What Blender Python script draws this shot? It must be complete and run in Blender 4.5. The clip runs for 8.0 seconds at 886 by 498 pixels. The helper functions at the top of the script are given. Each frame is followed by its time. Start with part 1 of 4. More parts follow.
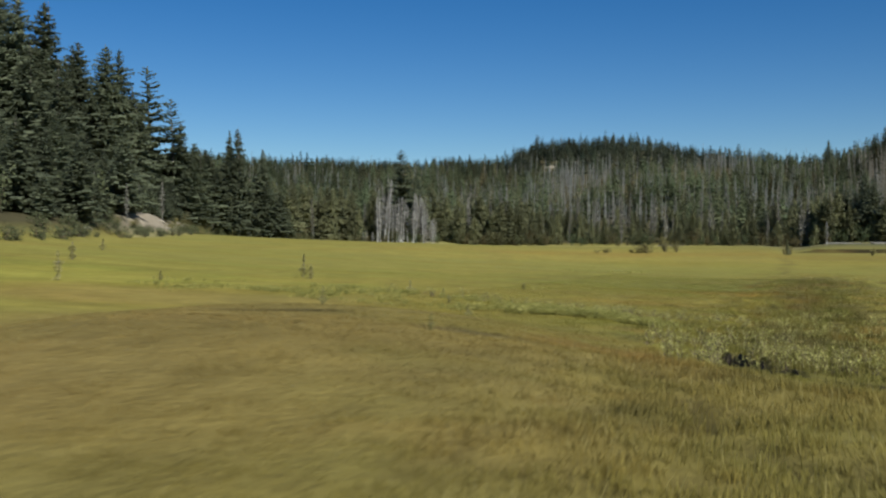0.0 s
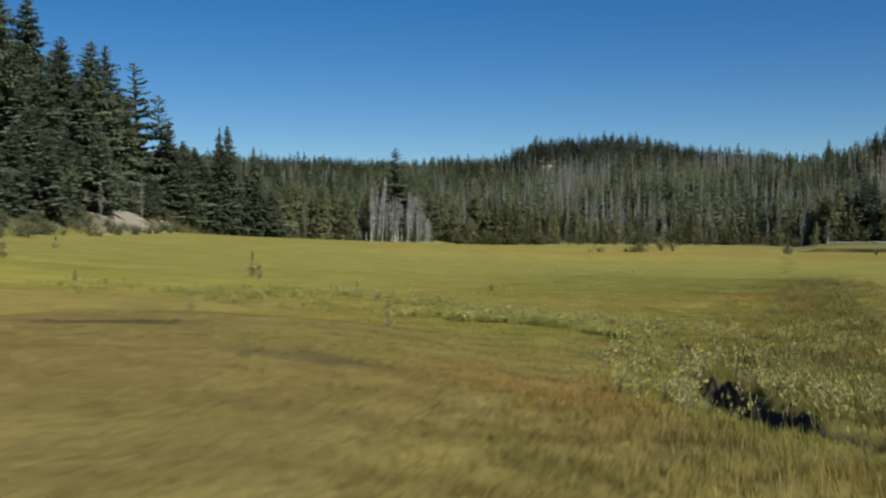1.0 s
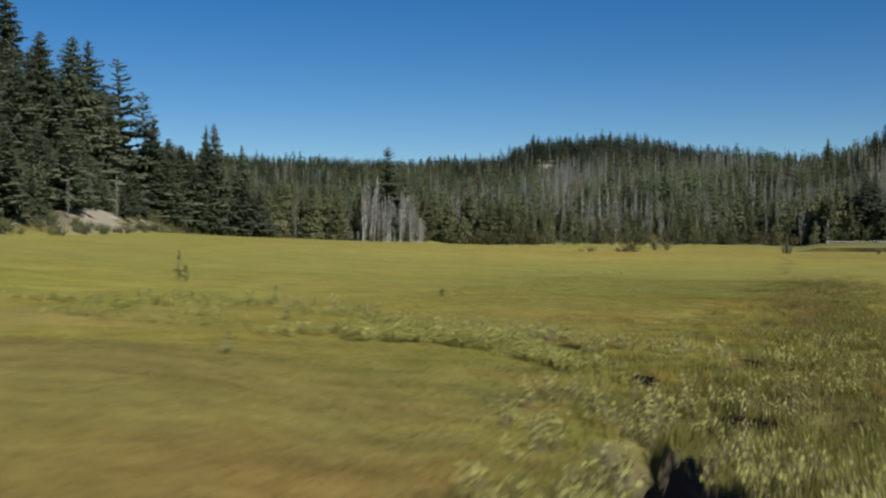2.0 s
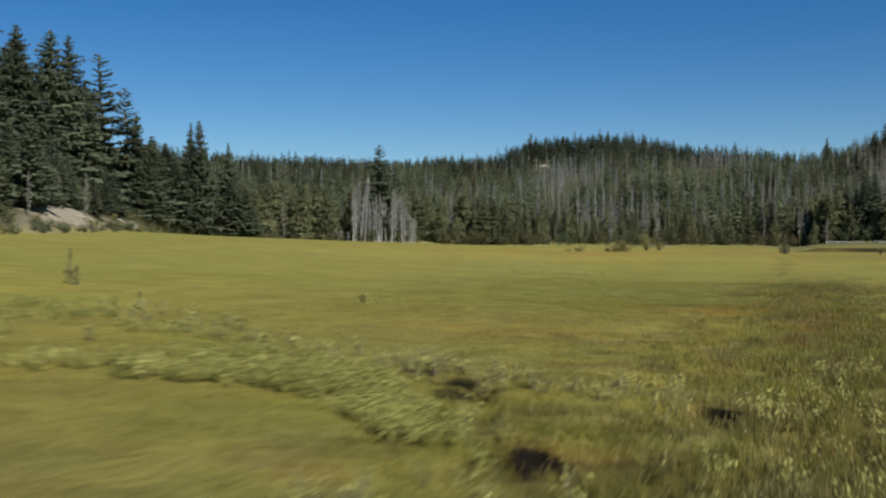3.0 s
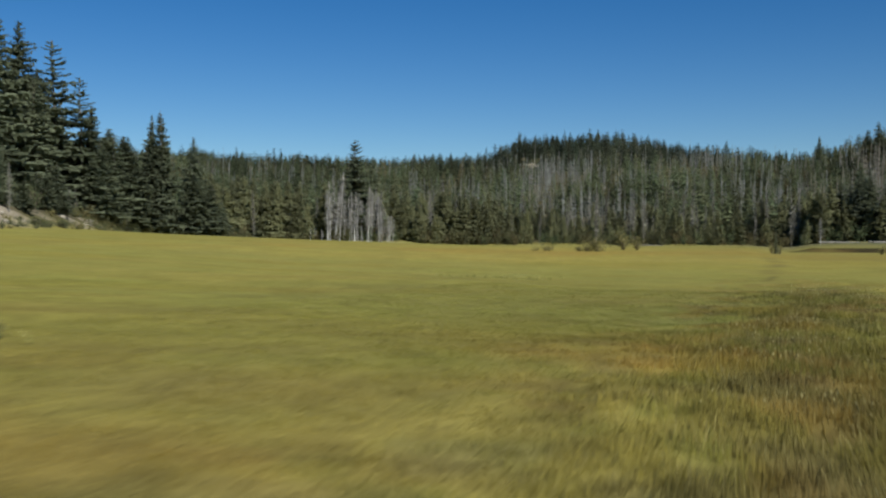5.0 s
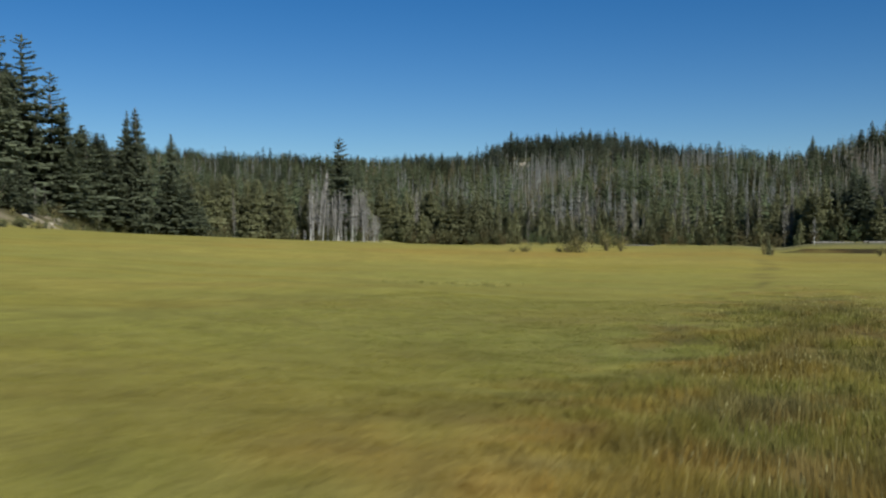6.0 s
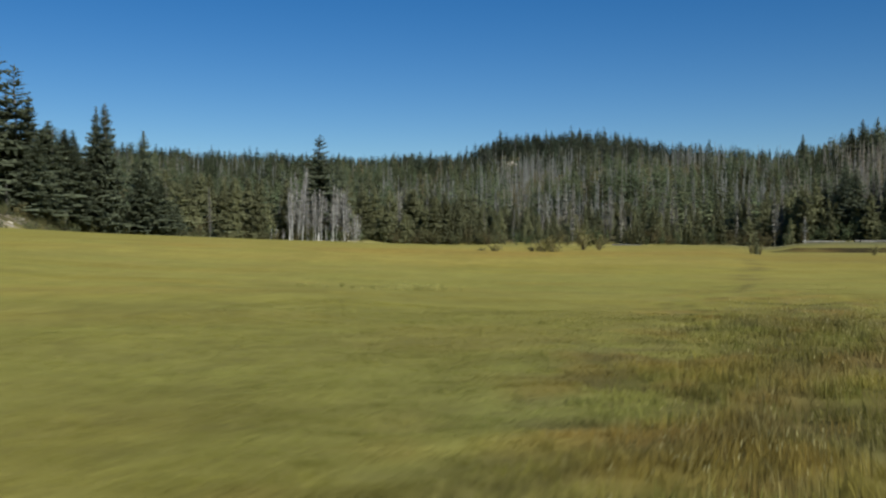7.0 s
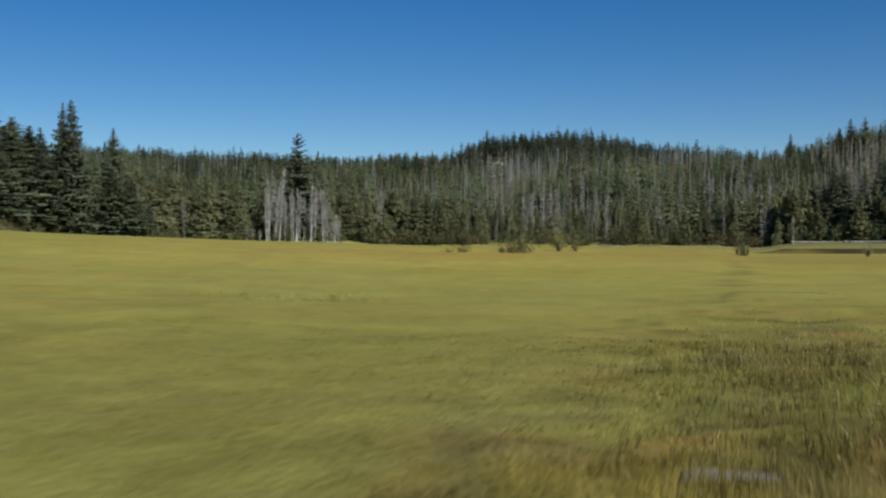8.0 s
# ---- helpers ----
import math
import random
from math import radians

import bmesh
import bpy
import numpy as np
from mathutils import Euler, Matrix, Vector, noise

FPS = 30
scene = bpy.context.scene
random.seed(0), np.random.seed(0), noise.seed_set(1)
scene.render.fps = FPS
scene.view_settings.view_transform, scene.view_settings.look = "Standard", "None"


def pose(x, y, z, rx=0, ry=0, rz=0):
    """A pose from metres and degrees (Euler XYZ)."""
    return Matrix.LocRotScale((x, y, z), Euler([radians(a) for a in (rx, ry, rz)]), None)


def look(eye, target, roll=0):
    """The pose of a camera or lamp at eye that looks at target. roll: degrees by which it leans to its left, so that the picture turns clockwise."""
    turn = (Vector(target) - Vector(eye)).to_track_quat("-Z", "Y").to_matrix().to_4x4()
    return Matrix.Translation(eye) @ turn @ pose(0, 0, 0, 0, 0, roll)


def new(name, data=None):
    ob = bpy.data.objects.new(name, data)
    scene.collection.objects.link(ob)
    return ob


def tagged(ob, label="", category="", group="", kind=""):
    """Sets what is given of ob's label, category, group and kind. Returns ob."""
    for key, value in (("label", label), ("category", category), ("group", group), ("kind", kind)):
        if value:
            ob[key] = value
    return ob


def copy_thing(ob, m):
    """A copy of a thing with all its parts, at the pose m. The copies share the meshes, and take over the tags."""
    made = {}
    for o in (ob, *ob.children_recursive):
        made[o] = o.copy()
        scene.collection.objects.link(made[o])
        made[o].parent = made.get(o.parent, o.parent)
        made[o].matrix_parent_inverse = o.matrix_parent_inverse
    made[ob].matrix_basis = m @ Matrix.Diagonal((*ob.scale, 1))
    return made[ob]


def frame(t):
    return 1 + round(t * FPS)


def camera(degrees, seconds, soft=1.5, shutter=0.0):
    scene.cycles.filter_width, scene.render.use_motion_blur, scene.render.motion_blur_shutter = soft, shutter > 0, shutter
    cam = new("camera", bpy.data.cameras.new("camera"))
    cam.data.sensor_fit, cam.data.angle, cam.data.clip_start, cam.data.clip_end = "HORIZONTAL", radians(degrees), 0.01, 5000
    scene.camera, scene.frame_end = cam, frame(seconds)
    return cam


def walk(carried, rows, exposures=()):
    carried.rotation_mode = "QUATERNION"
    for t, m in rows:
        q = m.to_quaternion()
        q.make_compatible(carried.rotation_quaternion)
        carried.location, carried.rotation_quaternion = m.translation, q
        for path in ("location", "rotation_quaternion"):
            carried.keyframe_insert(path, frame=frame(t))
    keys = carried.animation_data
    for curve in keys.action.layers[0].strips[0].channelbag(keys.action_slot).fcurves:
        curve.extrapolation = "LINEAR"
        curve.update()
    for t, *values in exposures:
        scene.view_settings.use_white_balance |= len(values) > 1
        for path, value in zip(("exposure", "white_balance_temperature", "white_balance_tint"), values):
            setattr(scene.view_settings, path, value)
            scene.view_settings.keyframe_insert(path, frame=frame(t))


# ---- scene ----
cam = camera(48.7, 8.0, soft=2.2, shutter=0.9)
PATH = [
    (0, (0.000, 0.000, 1.700), (-1.075, 49.988, 1.458), 0.0),
    (0.5, (0.798, 2.546, 1.603), (-0.276, 52.534, 1.361), 0.0),
    (1, (1.636, 5.205, 1.518), (0.561, 55.193, 1.276), 0.0),
    (1.5, (2.507, 7.964, 1.471), (1.458, 57.952, 1.228), -0.05),
    (3, (5.623, 17.031, 1.275), (4.650, 67.021, 1.079), -0.05),
    (3.5, (6.692, 20.134, 1.196), (5.795, 70.126, 0.997), -0.05),
    (4, (7.811, 23.418, 1.113), (6.989, 73.411, 0.937), 0.05),
    (4.5, (8.857, 26.587, 1.061), (8.135, 76.581, 0.881), 0.05),
    (6, (12.241, 36.836, 1.175), (11.969, 86.835, 0.979), 0.08),
    (6.5, (13.570, 40.324, 1.108), (13.498, 90.324, 0.906), 0.02),
    (7, (14.901, 43.951, 1.042), (15.054, 93.950, 0.857), 0.02),
    (7.5, (16.116, 47.453, 1.046), (16.545, 97.451, 0.877), -0.05),
    (8, (17.184, 50.688, 1.074), (17.914, 100.683, 0.919), 0.0),
]
walk(cam, [(t, look(eye, target, roll)) for t, eye, target, roll in PATH], [(0, 0.5, 6000, 4), (8, 0.5, 6000, 4)])

# ---- sky and sun ----
SUN_ELEVATION, SUN_AZIMUTH = 37.0, 150.0   # degrees; azimuth clockwise from the view's forward direction
world = bpy.data.worlds.new("sky")
scene.world = world
world.use_nodes = True
wn, wl = world.node_tree.nodes, world.node_tree.links
sky = wn.new("ShaderNodeTexSky")
sky.sky_type, sky.sun_disc = "NISHITA", False
sky.sun_elevation, sky.sun_rotation = radians(SUN_ELEVATION), radians(SUN_AZIMUTH)
sky.altitude, sky.air_density, sky.dust_density, sky.ozone_density = 1600, 1.05, 0.1, 1.5
deep = wn.new("ShaderNodeHueSaturation")
deep.inputs["Saturation"].default_value, deep.inputs["Hue"].default_value = 1.44, 0.509
deep.inputs["Value"].default_value = 0.86
wl.new(sky.outputs["Color"], deep.inputs["Color"])
wl.new(deep.outputs["Color"], wn["Background"].inputs["Color"])
wn["Background"].inputs["Strength"].default_value = 0.06
sun = new("sun", bpy.data.lights.new("sun", "SUN"))
sun.data.energy, sun.data.angle, sun.data.color = 5.0, radians(0.53), (1.0, 0.95, 0.86)
az, el = radians(SUN_AZIMUTH), radians(SUN_ELEVATION)
sun.matrix_world = look(Vector((math.sin(az) * math.cos(el), math.cos(az) * math.cos(el), math.sin(el))) * 100, (0, 0, 0))


# ---- materials ----
def material(name, rough=0.8, spec=0.3):
    m = bpy.data.materials.new(name)
    m.use_nodes = True
    b = m.node_tree.nodes["Principled BSDF"]
    b.inputs["Roughness"].default_value = rough
    b.inputs["Specular IOR Level"].default_value = spec
    return m, m.node_tree.nodes, m.node_tree.links, b


def mixed(n, l, kind, fac, a, b):
    x = n.new("ShaderNodeMix")
    x.data_type, x.blend_type = "RGBA", kind
    for key, v in ((0, fac), (6, a), (7, b)):
        if isinstance(v, (int, float)):
            x.inputs[key].default_value = v
        elif isinstance(v, tuple):
            x.inputs[key].default_value = (*v, 1)
        else:
            l.new(v, x.inputs[key])
    return x.outputs[2]


def grain(n, l, scale, detail=4, low=0.3, high=0.7):
    t = n.new("ShaderNodeTexNoise")
    t.inputs["Scale"].default_value, t.inputs["Detail"].default_value = scale, detail
    g = n.new("ShaderNodeNewGeometry")
    l.new(g.outputs["Position"], t.inputs["Vector"])
    r = n.new("ShaderNodeMapRange")
    r.inputs[1].default_value, r.inputs[2].default_value = low, high
    l.new(t.outputs["Fac"], r.inputs[0])
    return r.outputs[0]


def two_tone(name, dark, light, scale, rough=0.8, spread=0.5, island=False, bump=0.0, spec=0.3, leak=0.0):
    """Two colours by grain at two scales and by chance from object to object (or island to island)."""
    m, n, l, b = material(name, rough, spec)
    c = mixed(n, l, "MIX", grain(n, l, scale), dark, light)
    if island:
        chance = n.new("ShaderNodeNewGeometry").outputs["Random Per Island"]
    else:
        chance = n.new("ShaderNodeObjectInfo").outputs["Random"]
    r = n.new("ShaderNodeMapRange")
    r.inputs[3].default_value, r.inputs[4].default_value = 1 - spread, 1 + spread
    l.new(chance, r.inputs[0])
    h = n.new("ShaderNodeHueSaturation")
    l.new(c, h.inputs["Color"])
    l.new(r.outputs[0], h.inputs["Value"])
    l.new(h.outputs[0], b.inputs["Base Color"])
    if bump:
        k = n.new("ShaderNodeBump")
        k.inputs["Strength"].default_value = bump
        l.new(grain(n, l, scale * 4), k.inputs["Height"])
        l.new(k.outputs[0], b.inputs["Normal"])
    if leak:
        t = n.new("ShaderNodeBsdfTranslucent")
        l.new(h.outputs[0], t.inputs["Color"])
        s = n.new("ShaderNodeMixShader")
        s.inputs[0].default_value = leak
        l.new(b.outputs[0], s.inputs[1])
        l.new(t.outputs[0], s.inputs[2])
        l.new(s.outputs[0], n["Material Output"].inputs["Surface"])
    return m


def tinted(name, rough=0.85, leak=0.0, grainy=0.0, spec=0.2):
    """The colour comes from the mesh's own tint, varied by fine grain."""
    m, n, l, b = material(name, rough, spec)
    a = n.new("ShaderNodeAttribute")
    a.attribute_name = "tint"
    c = a.outputs["Color"]
    if grainy:
        for scale, amount in ((0.35, 0.22), (2.3, 0.24), (11.0, 0.22)):
            f = grain(n, l, scale, 5, 0.32, 0.68)
            lo = mixed(n, l, "MULTIPLY", amount, c, (0.45, 0.42, 0.38))
            c = mixed(n, l, "MIX", f, lo, c)
        k = n.new("ShaderNodeBump")
        k.inputs["Strength"].default_value, k.inputs["Distance"].default_value = 0.3, 0.10
        l.new(grain(n, l, 7.0, 6), k.inputs["Height"])
        l.new(k.outputs[0], b.inputs["Normal"])
    l.new(c, b.inputs["Base Color"])
    if leak:
        t = n.new("ShaderNodeBsdfTranslucent")
        l.new(c, t.inputs["Color"])
        s = n.new("ShaderNodeMixShader")
        s.inputs[0].default_value = leak
        l.new(b.outputs[0], s.inputs[1])
        l.new(t.outputs[0], s.inputs[2])
        l.new(s.outputs[0], n["Material Output"].inputs["Surface"])
    return m


SOIL = tinted("meadow_soil", 1.0, grainy=1.0, spec=0.02)
BLADE = tinted("grass_blade", 0.75, leak=0.5, spec=0.08)
NEEDLE = two_tone("fir_needles", (0.100, 0.114, 0.070), (0.172, 0.184, 0.112), 0.6, 0.7, 0.3, leak=0.5, spec=0.12)
NEEDLE_OLIVE = two_tone("pine_needles", (0.185, 0.186, 0.098), (0.255, 0.250, 0.134), 0.5, 0.7, 0.3, leak=0.5, spec=0.08)
WOOD_FAR = tinted("far_needles", 0.9, leak=0.5, spec=0.04)
BARK = two_tone("fir_bark", (0.07, 0.055, 0.045), (0.20, 0.17, 0.14), 2.5, 0.9, 0.3, bump=0.6)
GREYWOOD = two_tone("weathered_wood", (0.09, 0.084, 0.070), (0.195, 0.180, 0.150), 1.4, 0.9, 0.35, bump=0.4, spec=0.06)
SILVER = two_tone("silvered_twigs", (0.10, 0.093, 0.083), (0.24, 0.223, 0.200), 1.4, 0.85, 0.3)
WHITEBARK = two_tone("pale_bark", (0.20, 0.19, 0.172), (0.52, 0.50, 0.46), 0.35, 0.8, 0.3, bump=0.3)
TWIG = two_tone("shrub_twig", (0.07, 0.05, 0.035), (0.17, 0.13, 0.09), 9.0, 0.9, 0.3)
LEAF = two_tone("willow_leaf", (0.19, 0.18, 0.050), (0.50, 0.455, 0.150), 6.0, 0.6, 0.5, island=True, leak=0.35, spec=0.1)
LEAF_BELT = two_tone("broad_leaf", (0.185, 0.177, 0.046), (0.355, 0.328, 0.098), 1.6, 0.6, 0.35, island=True, leak=0.35, spec=0.08)
LEAF_SAPLING = two_tone("sapling_leaf", (0.17, 0.155, 0.055), (0.32, 0.285, 0.115), 1.0, 0.7, 0.3, island=True, leak=0.3, spec=0.05)
LEAF_OLIVE = two_tone("dry_leaf", (0.13, 0.12, 0.045), (0.22, 0.19, 0.075), 1.0, 0.7, 0.3, island=True, leak=0.3, spec=0.05)
LEAF_GREEN = two_tone("alder_leaf", (0.056, 0.066, 0.031), (0.105, 0.110, 0.053), 1.0, 0.7, 0.35, island=True, leak=0.2, spec=0.06)
STONE = two_tone("bank_stone", (0.18, 0.15, 0.115), (0.36, 0.31, 0.24), 0.9, 0.9, 0.2, bump=0.7)


def water(name, colour, rough):
    m, n, l, b = material(name, rough, 0.5)
    b.inputs["Base Color"].default_value = (*colour, 1)
    k = n.new("ShaderNodeBump")
    k.inputs["Strength"].default_value, k.inputs["Distance"].default_value = 0.15, 0.02
    l.new(grain(n, l, 5.0), k.inputs["Height"])
    l.new(k.outputs[0], b.inputs["Normal"])
    return m


CREEK = water("peaty_water", (0.030, 0.023, 0.017), 0.3)
POOL = water("silty_water", (0.125, 0.105, 0.085), 0.7)


# ---- the lie of the land ----
def ss(a, b, x):
    k = np.clip((x - a) / (b - a), 0, 1)
    return k * k * (3 - 2 * k)


def lattice(ix, iy, seed):
    h = (ix.astype(np.int64) * 374761393 + iy.astype(np.int64) * 668265263 + seed * 974634721) & 0xFFFFFFFF
    h = ((h ^ (h >> 13)) * 1274126177) & 0xFFFFFFFF
    return ((h ^ (h >> 16)) & 0xFFFF) / 65535.0


def vnoise(x, y, scale, seed=0):
    """Smooth noise between 0 and 1 with features of that size in metres."""
    x, y = np.asarray(x, float) / scale, np.asarray(y, float) / scale
    ix, iy = np.floor(x), np.floor(y)
    fx, fy = x - ix, y - iy
    fx, fy = fx * fx * (3 - 2 * fx), fy * fy * (3 - 2 * fy)
    a, b = lattice(ix, iy, seed), lattice(ix + 1, iy, seed)
    c, d = lattice(ix, iy + 1, seed), lattice(ix + 1, iy + 1, seed)
    return (a * (1 - fx) + b * fx) * (1 - fy) + (c * (1 - fx) + d * fx) * fy


CREEK_LINE = np.array([(-14, 50), (-8, 45.5), (-3.6, 41.5), (0.3, 36.2), (2.4, 33.6), (4.6, 31.7), (5.6, 30.7), (6.0, 29.3), (5.8, 27.0),
                       (6.2, 24.2), (5.7, 21.9), (5.20, 20.4), (5.16, 19.0), (5.12, 17.8), (4.98, 16.5), (5.0, 15.2), (5.9, 13.0), (8.4, 11.0), (11, 9), (16, 8)], float)
HOLES = ((6.75, 21.9, 0.34), (8.55, 28.4, 0.22), (5.42, 30.5, 0.23), (5.62, 29.4, 0.27), (5.85, 25.75, 0.17), (6.25, 25.7, 0.20), (6.6, 25.0, 0.12), (16.45, 49.6, 0.3), (9.6, 26.2, 0.3))
PUDDLE = (19.7, 58.8, 0.40, 0.42)


def creek_distance(x, y):
    best = np.full(np.shape(x), 1e9)
    for (ax, ay), (bx, by) in zip(CREEK_LINE[:-1], CREEK_LINE[1:]):
        dx, dy = bx - ax, by - ay
        k = np.clip(((x - ax) * dx + (y - ay) * dy) / (dx * dx + dy * dy), 0, 1)
        best = np.minimum(best, np.hypot(x - ax - k * dx, y - ay - k * dy))
    return best


def creek_open(y):
    """How far the channel is open to the sky: wide at its lower reach, overgrown above."""
    return 0.06 + 0.94 * ss(20.9, 20.1, y)


def creek_half(x, y):
    """Half the channel's width, with slumped and undercut stretches."""
    return 0.10 + 0.25 * creek_open(y) + 0.26 * (vnoise(x, y, 0.9, 8) - 0.5) * creek_open(y)


def bank_line(y):
    return np.interp(y, (-50, 60, 100, 146, 190, 233, 270, 300, 330, 350), (-58, -43, -40.5, -43, -53, -63, -63, -55, -34, -10))


def wood_line(x):
    return np.interp(x, (-60, -28, 0, 70, 110, 160, 260, 500), (300, 331, 358, 352, 338, 300, 240, 120))


def ridge(a):
    """Height of the crest by its bearing (sideways over forward)."""
    return (70 + 10 * ss(-0.065, 0.0, a) * ss(0.36, 0.22, a) + 20 * ss(0.03, 0.08, a) * ss(0.26, 0.14, a) + 13 * ss(0.365, 0.43, a) + 16 * ss(0.42, 0.52, a))


def land(x, y):
    x, y = np.asarray(x, float), np.asarray(y, float)
    xl = np.minimum(x, 0)
    z = -0.035 * xl + 0.0006 * np.maximum(xl, -50) ** 2 - 0.03 * np.clip(x, 0, 15) - 0.006 * np.clip(x - 15, 0, 25)
    z = z - 0.35 * ss(8, 22, y) + (1.65 * ss(85, 160, y) + 0.35 * ss(160, 320, y)) * (0.35 + 0.65 * ss(-60, -15, x))
    z = z + 0.5 * ss(1.15, 0.4, np.hypot((x + 3) / 6, (y - 18) / 9.5))      # a low dry swell beside the creek
    side = x / np.maximum(y, 50)
    z = z - 0.85 * ss(0.295, 0.345, side) * ss(90, 175, y) + 0.75 * ss(0.335, 0.36, side) * ss(199.6, 201.4, y) + 1.0 * ss(0.33, 0.40, side) * ss(203, 268, y)      # a low shelf with a cut edge
    z = z - 1.5 * ss(-6, -50, x) * ss(190, 310, y)
    left = np.maximum(bank_line(y) - x, 0)
    z = z + ((1.7 + 1.1 * ss(128, 150, y) * ss(262, 235, y)) * ss(0, 6, left) + 0.06 * np.minimum(left, 150)) * ss(312, 275, y)
    deep = np.clip((y - wood_line(x)) / 700, 0, 1.1)
    a = np.where(y > 50, x / np.maximum(y, 50), 0)
    z = z + ridge(a) * (ss(0, 1, deep) * 0.35 + np.minimum(deep, 1) * 0.65) - 60 * ss(1150, 1500, y)
    z = z + 4 * (vnoise(x, y, 70, 3) - 0.5) * ss(0.05, 0.3, deep)
    return z


def relief(x, y):
    """Small bumps of the meadow, the creek and its holes."""
    near = ss(120, 60, np.hypot(x - 8, y - 30)) * (0.4 + 0.6 * ss(-5, -2, 0.947 * x - 0.321 * y))
    z = (0.14 * (vnoise(x, y, 2.4, 5) - 0.5) + 0.10 * (vnoise(x, y, 0.9, 6) - 0.5)) * near + 0.25 * (vnoise(x, y, 11, 7) - 0.5) * ss(200, 100, y)
    d = creek_distance(x, y)
    w = creek_half(x, y)
    z = z - (0.05 + 0.61 * creek_open(y)) * ss(w + 0.07, w - 0.05, d) - 0.06 * ss(1.6, 0.4, d)
    for hx, hy, r in HOLES:
        z = z - (0.3 + 0.8 * r) * ss(r + 0.1, r - 0.12, np.hypot(x - hx, (y - hy) * 0.75) + 0.3 * (vnoise(x, y, 0.4, 9) - 0.5))
    px, py, rx, ry = PUDDLE
    z = z - 0.14 * ss(1.15, 0.8, np.hypot((x - px) / rx, (y - py) / ry) + 0.3 * (vnoise(x, y, 0.5, 10) - 0.5))
    return z


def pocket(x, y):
    """Dark pockets between tussocks, most of them in the rough sedge right of the flight line."""
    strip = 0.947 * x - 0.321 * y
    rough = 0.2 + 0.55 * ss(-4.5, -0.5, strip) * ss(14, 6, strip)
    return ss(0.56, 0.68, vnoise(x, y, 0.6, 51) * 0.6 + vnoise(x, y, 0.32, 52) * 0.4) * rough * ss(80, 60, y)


def ground_z(x, y):
    return land(x, y) - 0.10 * pocket(x, y) + relief(np.asarray(x, float), np.asarray(y, float))


GREEN, YELLOW, TAN, RUST = (0.228, 0.224, 0.050), (0.300, 0.271, 0.062), (0.318, 0.258, 0.072), (0.330, 0.196, 0.050)
DULL, MUD, SAND, DUFF = (0.246, 0.208, 0.048), (0.080, 0.060, 0.038), (0.33, 0.275, 0.20), (0.060, 0.052, 0.034)
WARM_PATCHES = (  # centre, half sizes, colour, how strongly
    (-3.5, 13.5, 9.5, 10.0, (0.265, 0.186, 0.074), 0.9), 
    (-3.4, 19.6, 1.3, 0.7, (0.070, 0.048, 0.028), 0.9), (-1.75, 17.3, 0.35, 0.3, (0.06, 0.045, 0.028), 0.8), (0.15, 15.5, 0.9, 0.7, (0.11, 0.08, 0.055), 0.8), (2.7, 16.3, 1.8, 2.9, (0.305, 0.188, 0.060), 0.9),
    (-10, 31, 7, 5, (0.30, 0.22, 0.08), 0.7), (8, 38, 7, 5, TAN, 0.6), (6.9, 37.6, 2.4, 1.6, RUST, 0.45), (12.6, 45.4, 2.2, 2.4, RUST, 0.55), (17.2, 52.7, 1.7, 1.2, RUST, 0.8), (19.0, 58.3, 1.3, 2.0, RUST, 0.55), (16.3, 48.7, 0.6, 0.5, (0.15, 0.13, 0.10), 0.9),
    # the last patch turns the shelf's cut edge near black
    (22, 118, 60, 10, TAN, 0.6), (40, 160, 70, 30, TAN, 0.7), (48, 135, 60, 9, RUST, 0.45), (68, 315, 105, 24, (0.36, 0.29, 0.12), 0.8), (25, 345, 62, 9, (0.46, 0.40, 0.24), 0.7), (10, 73, 9, 1.6, (0.32, 0.29, 0.068), 0.5), (10.4, 48.2, 3, 1.5, (0.27, 0.20, 0.055), 0.6), (114, 252, 36, 46, (0.120, 0.118, 0.070), 0.95), (62, 128, 28, 50, (0.205, 0.168, 0.054), 0.6), (86, 200.5, 24, 3.0, (0.030, 0.023, 0.015), 1.0))
GREEN_PATCHES = ((2.2, 25.2, 4.2, 3.6, (0.222, 0.215, 0.048), 0.7), (14, 60, 4.5, 3.5, (0.200, 0.215, 0.050), 0.7), (18.3, 64, 2.5, 3, (0.205, 0.210, 0.056), 0.5),
    (-25, 72, 14, 8, YELLOW, 0.35), (5.2, 38, 3, 3, YELLOW, 0.4), (0, 62, 10, 9, GREEN, 0.5),  (16, 75, 9, 8, GREEN, 0.5), (13, 27, 8, 10, DULL, 0.85), (24, 60, 7, 12, DULL, 0.8), (17, 44, 5, 8, DULL, 0.6), (0, 10, 10, 6, (0.240, 0.212, 0.056), 0.85), (17, 58, 5.5, 8, (0.225, 0.225, 0.060), 0.75),
    (3.2, 33.5, 2.5, 2.0, YELLOW, 0.7), (-6, 60, 25, 2.0, YELLOW, 0.25), (8, 82, 9, 1.5, YELLOW, 0.6), (10, 60, 14, 11, GREEN, 0.7), (16.7, 56.5, 2.2, 3.5, (0.200, 0.218, 0.065), 0.6), (-16, 108, 20, 22, GREEN, 0.6), (92, 185, 50, 55, (0.185, 0.160, 0.060), 0.8), (30, 95, 35, 5, GREEN, 0.6))


TRAIL = ((27.2, 83.7), (32.2, 99.0), (36.0, 110.0), (39.3, 120.5), (42.0, 128.0))


def trail(x, y):
    """A faint trodden line through the far grass."""
    line = np.interp(y, [q[1] for q in TRAIL], [q[0] for q in TRAIL]) + 0.8 * (vnoise(y * 0 + 1, y, 7, 55) - 0.5)
    return ss(0.42, 0.2, np.abs(x - line)) * ss(80, 88, y) * ss(131, 124, y)


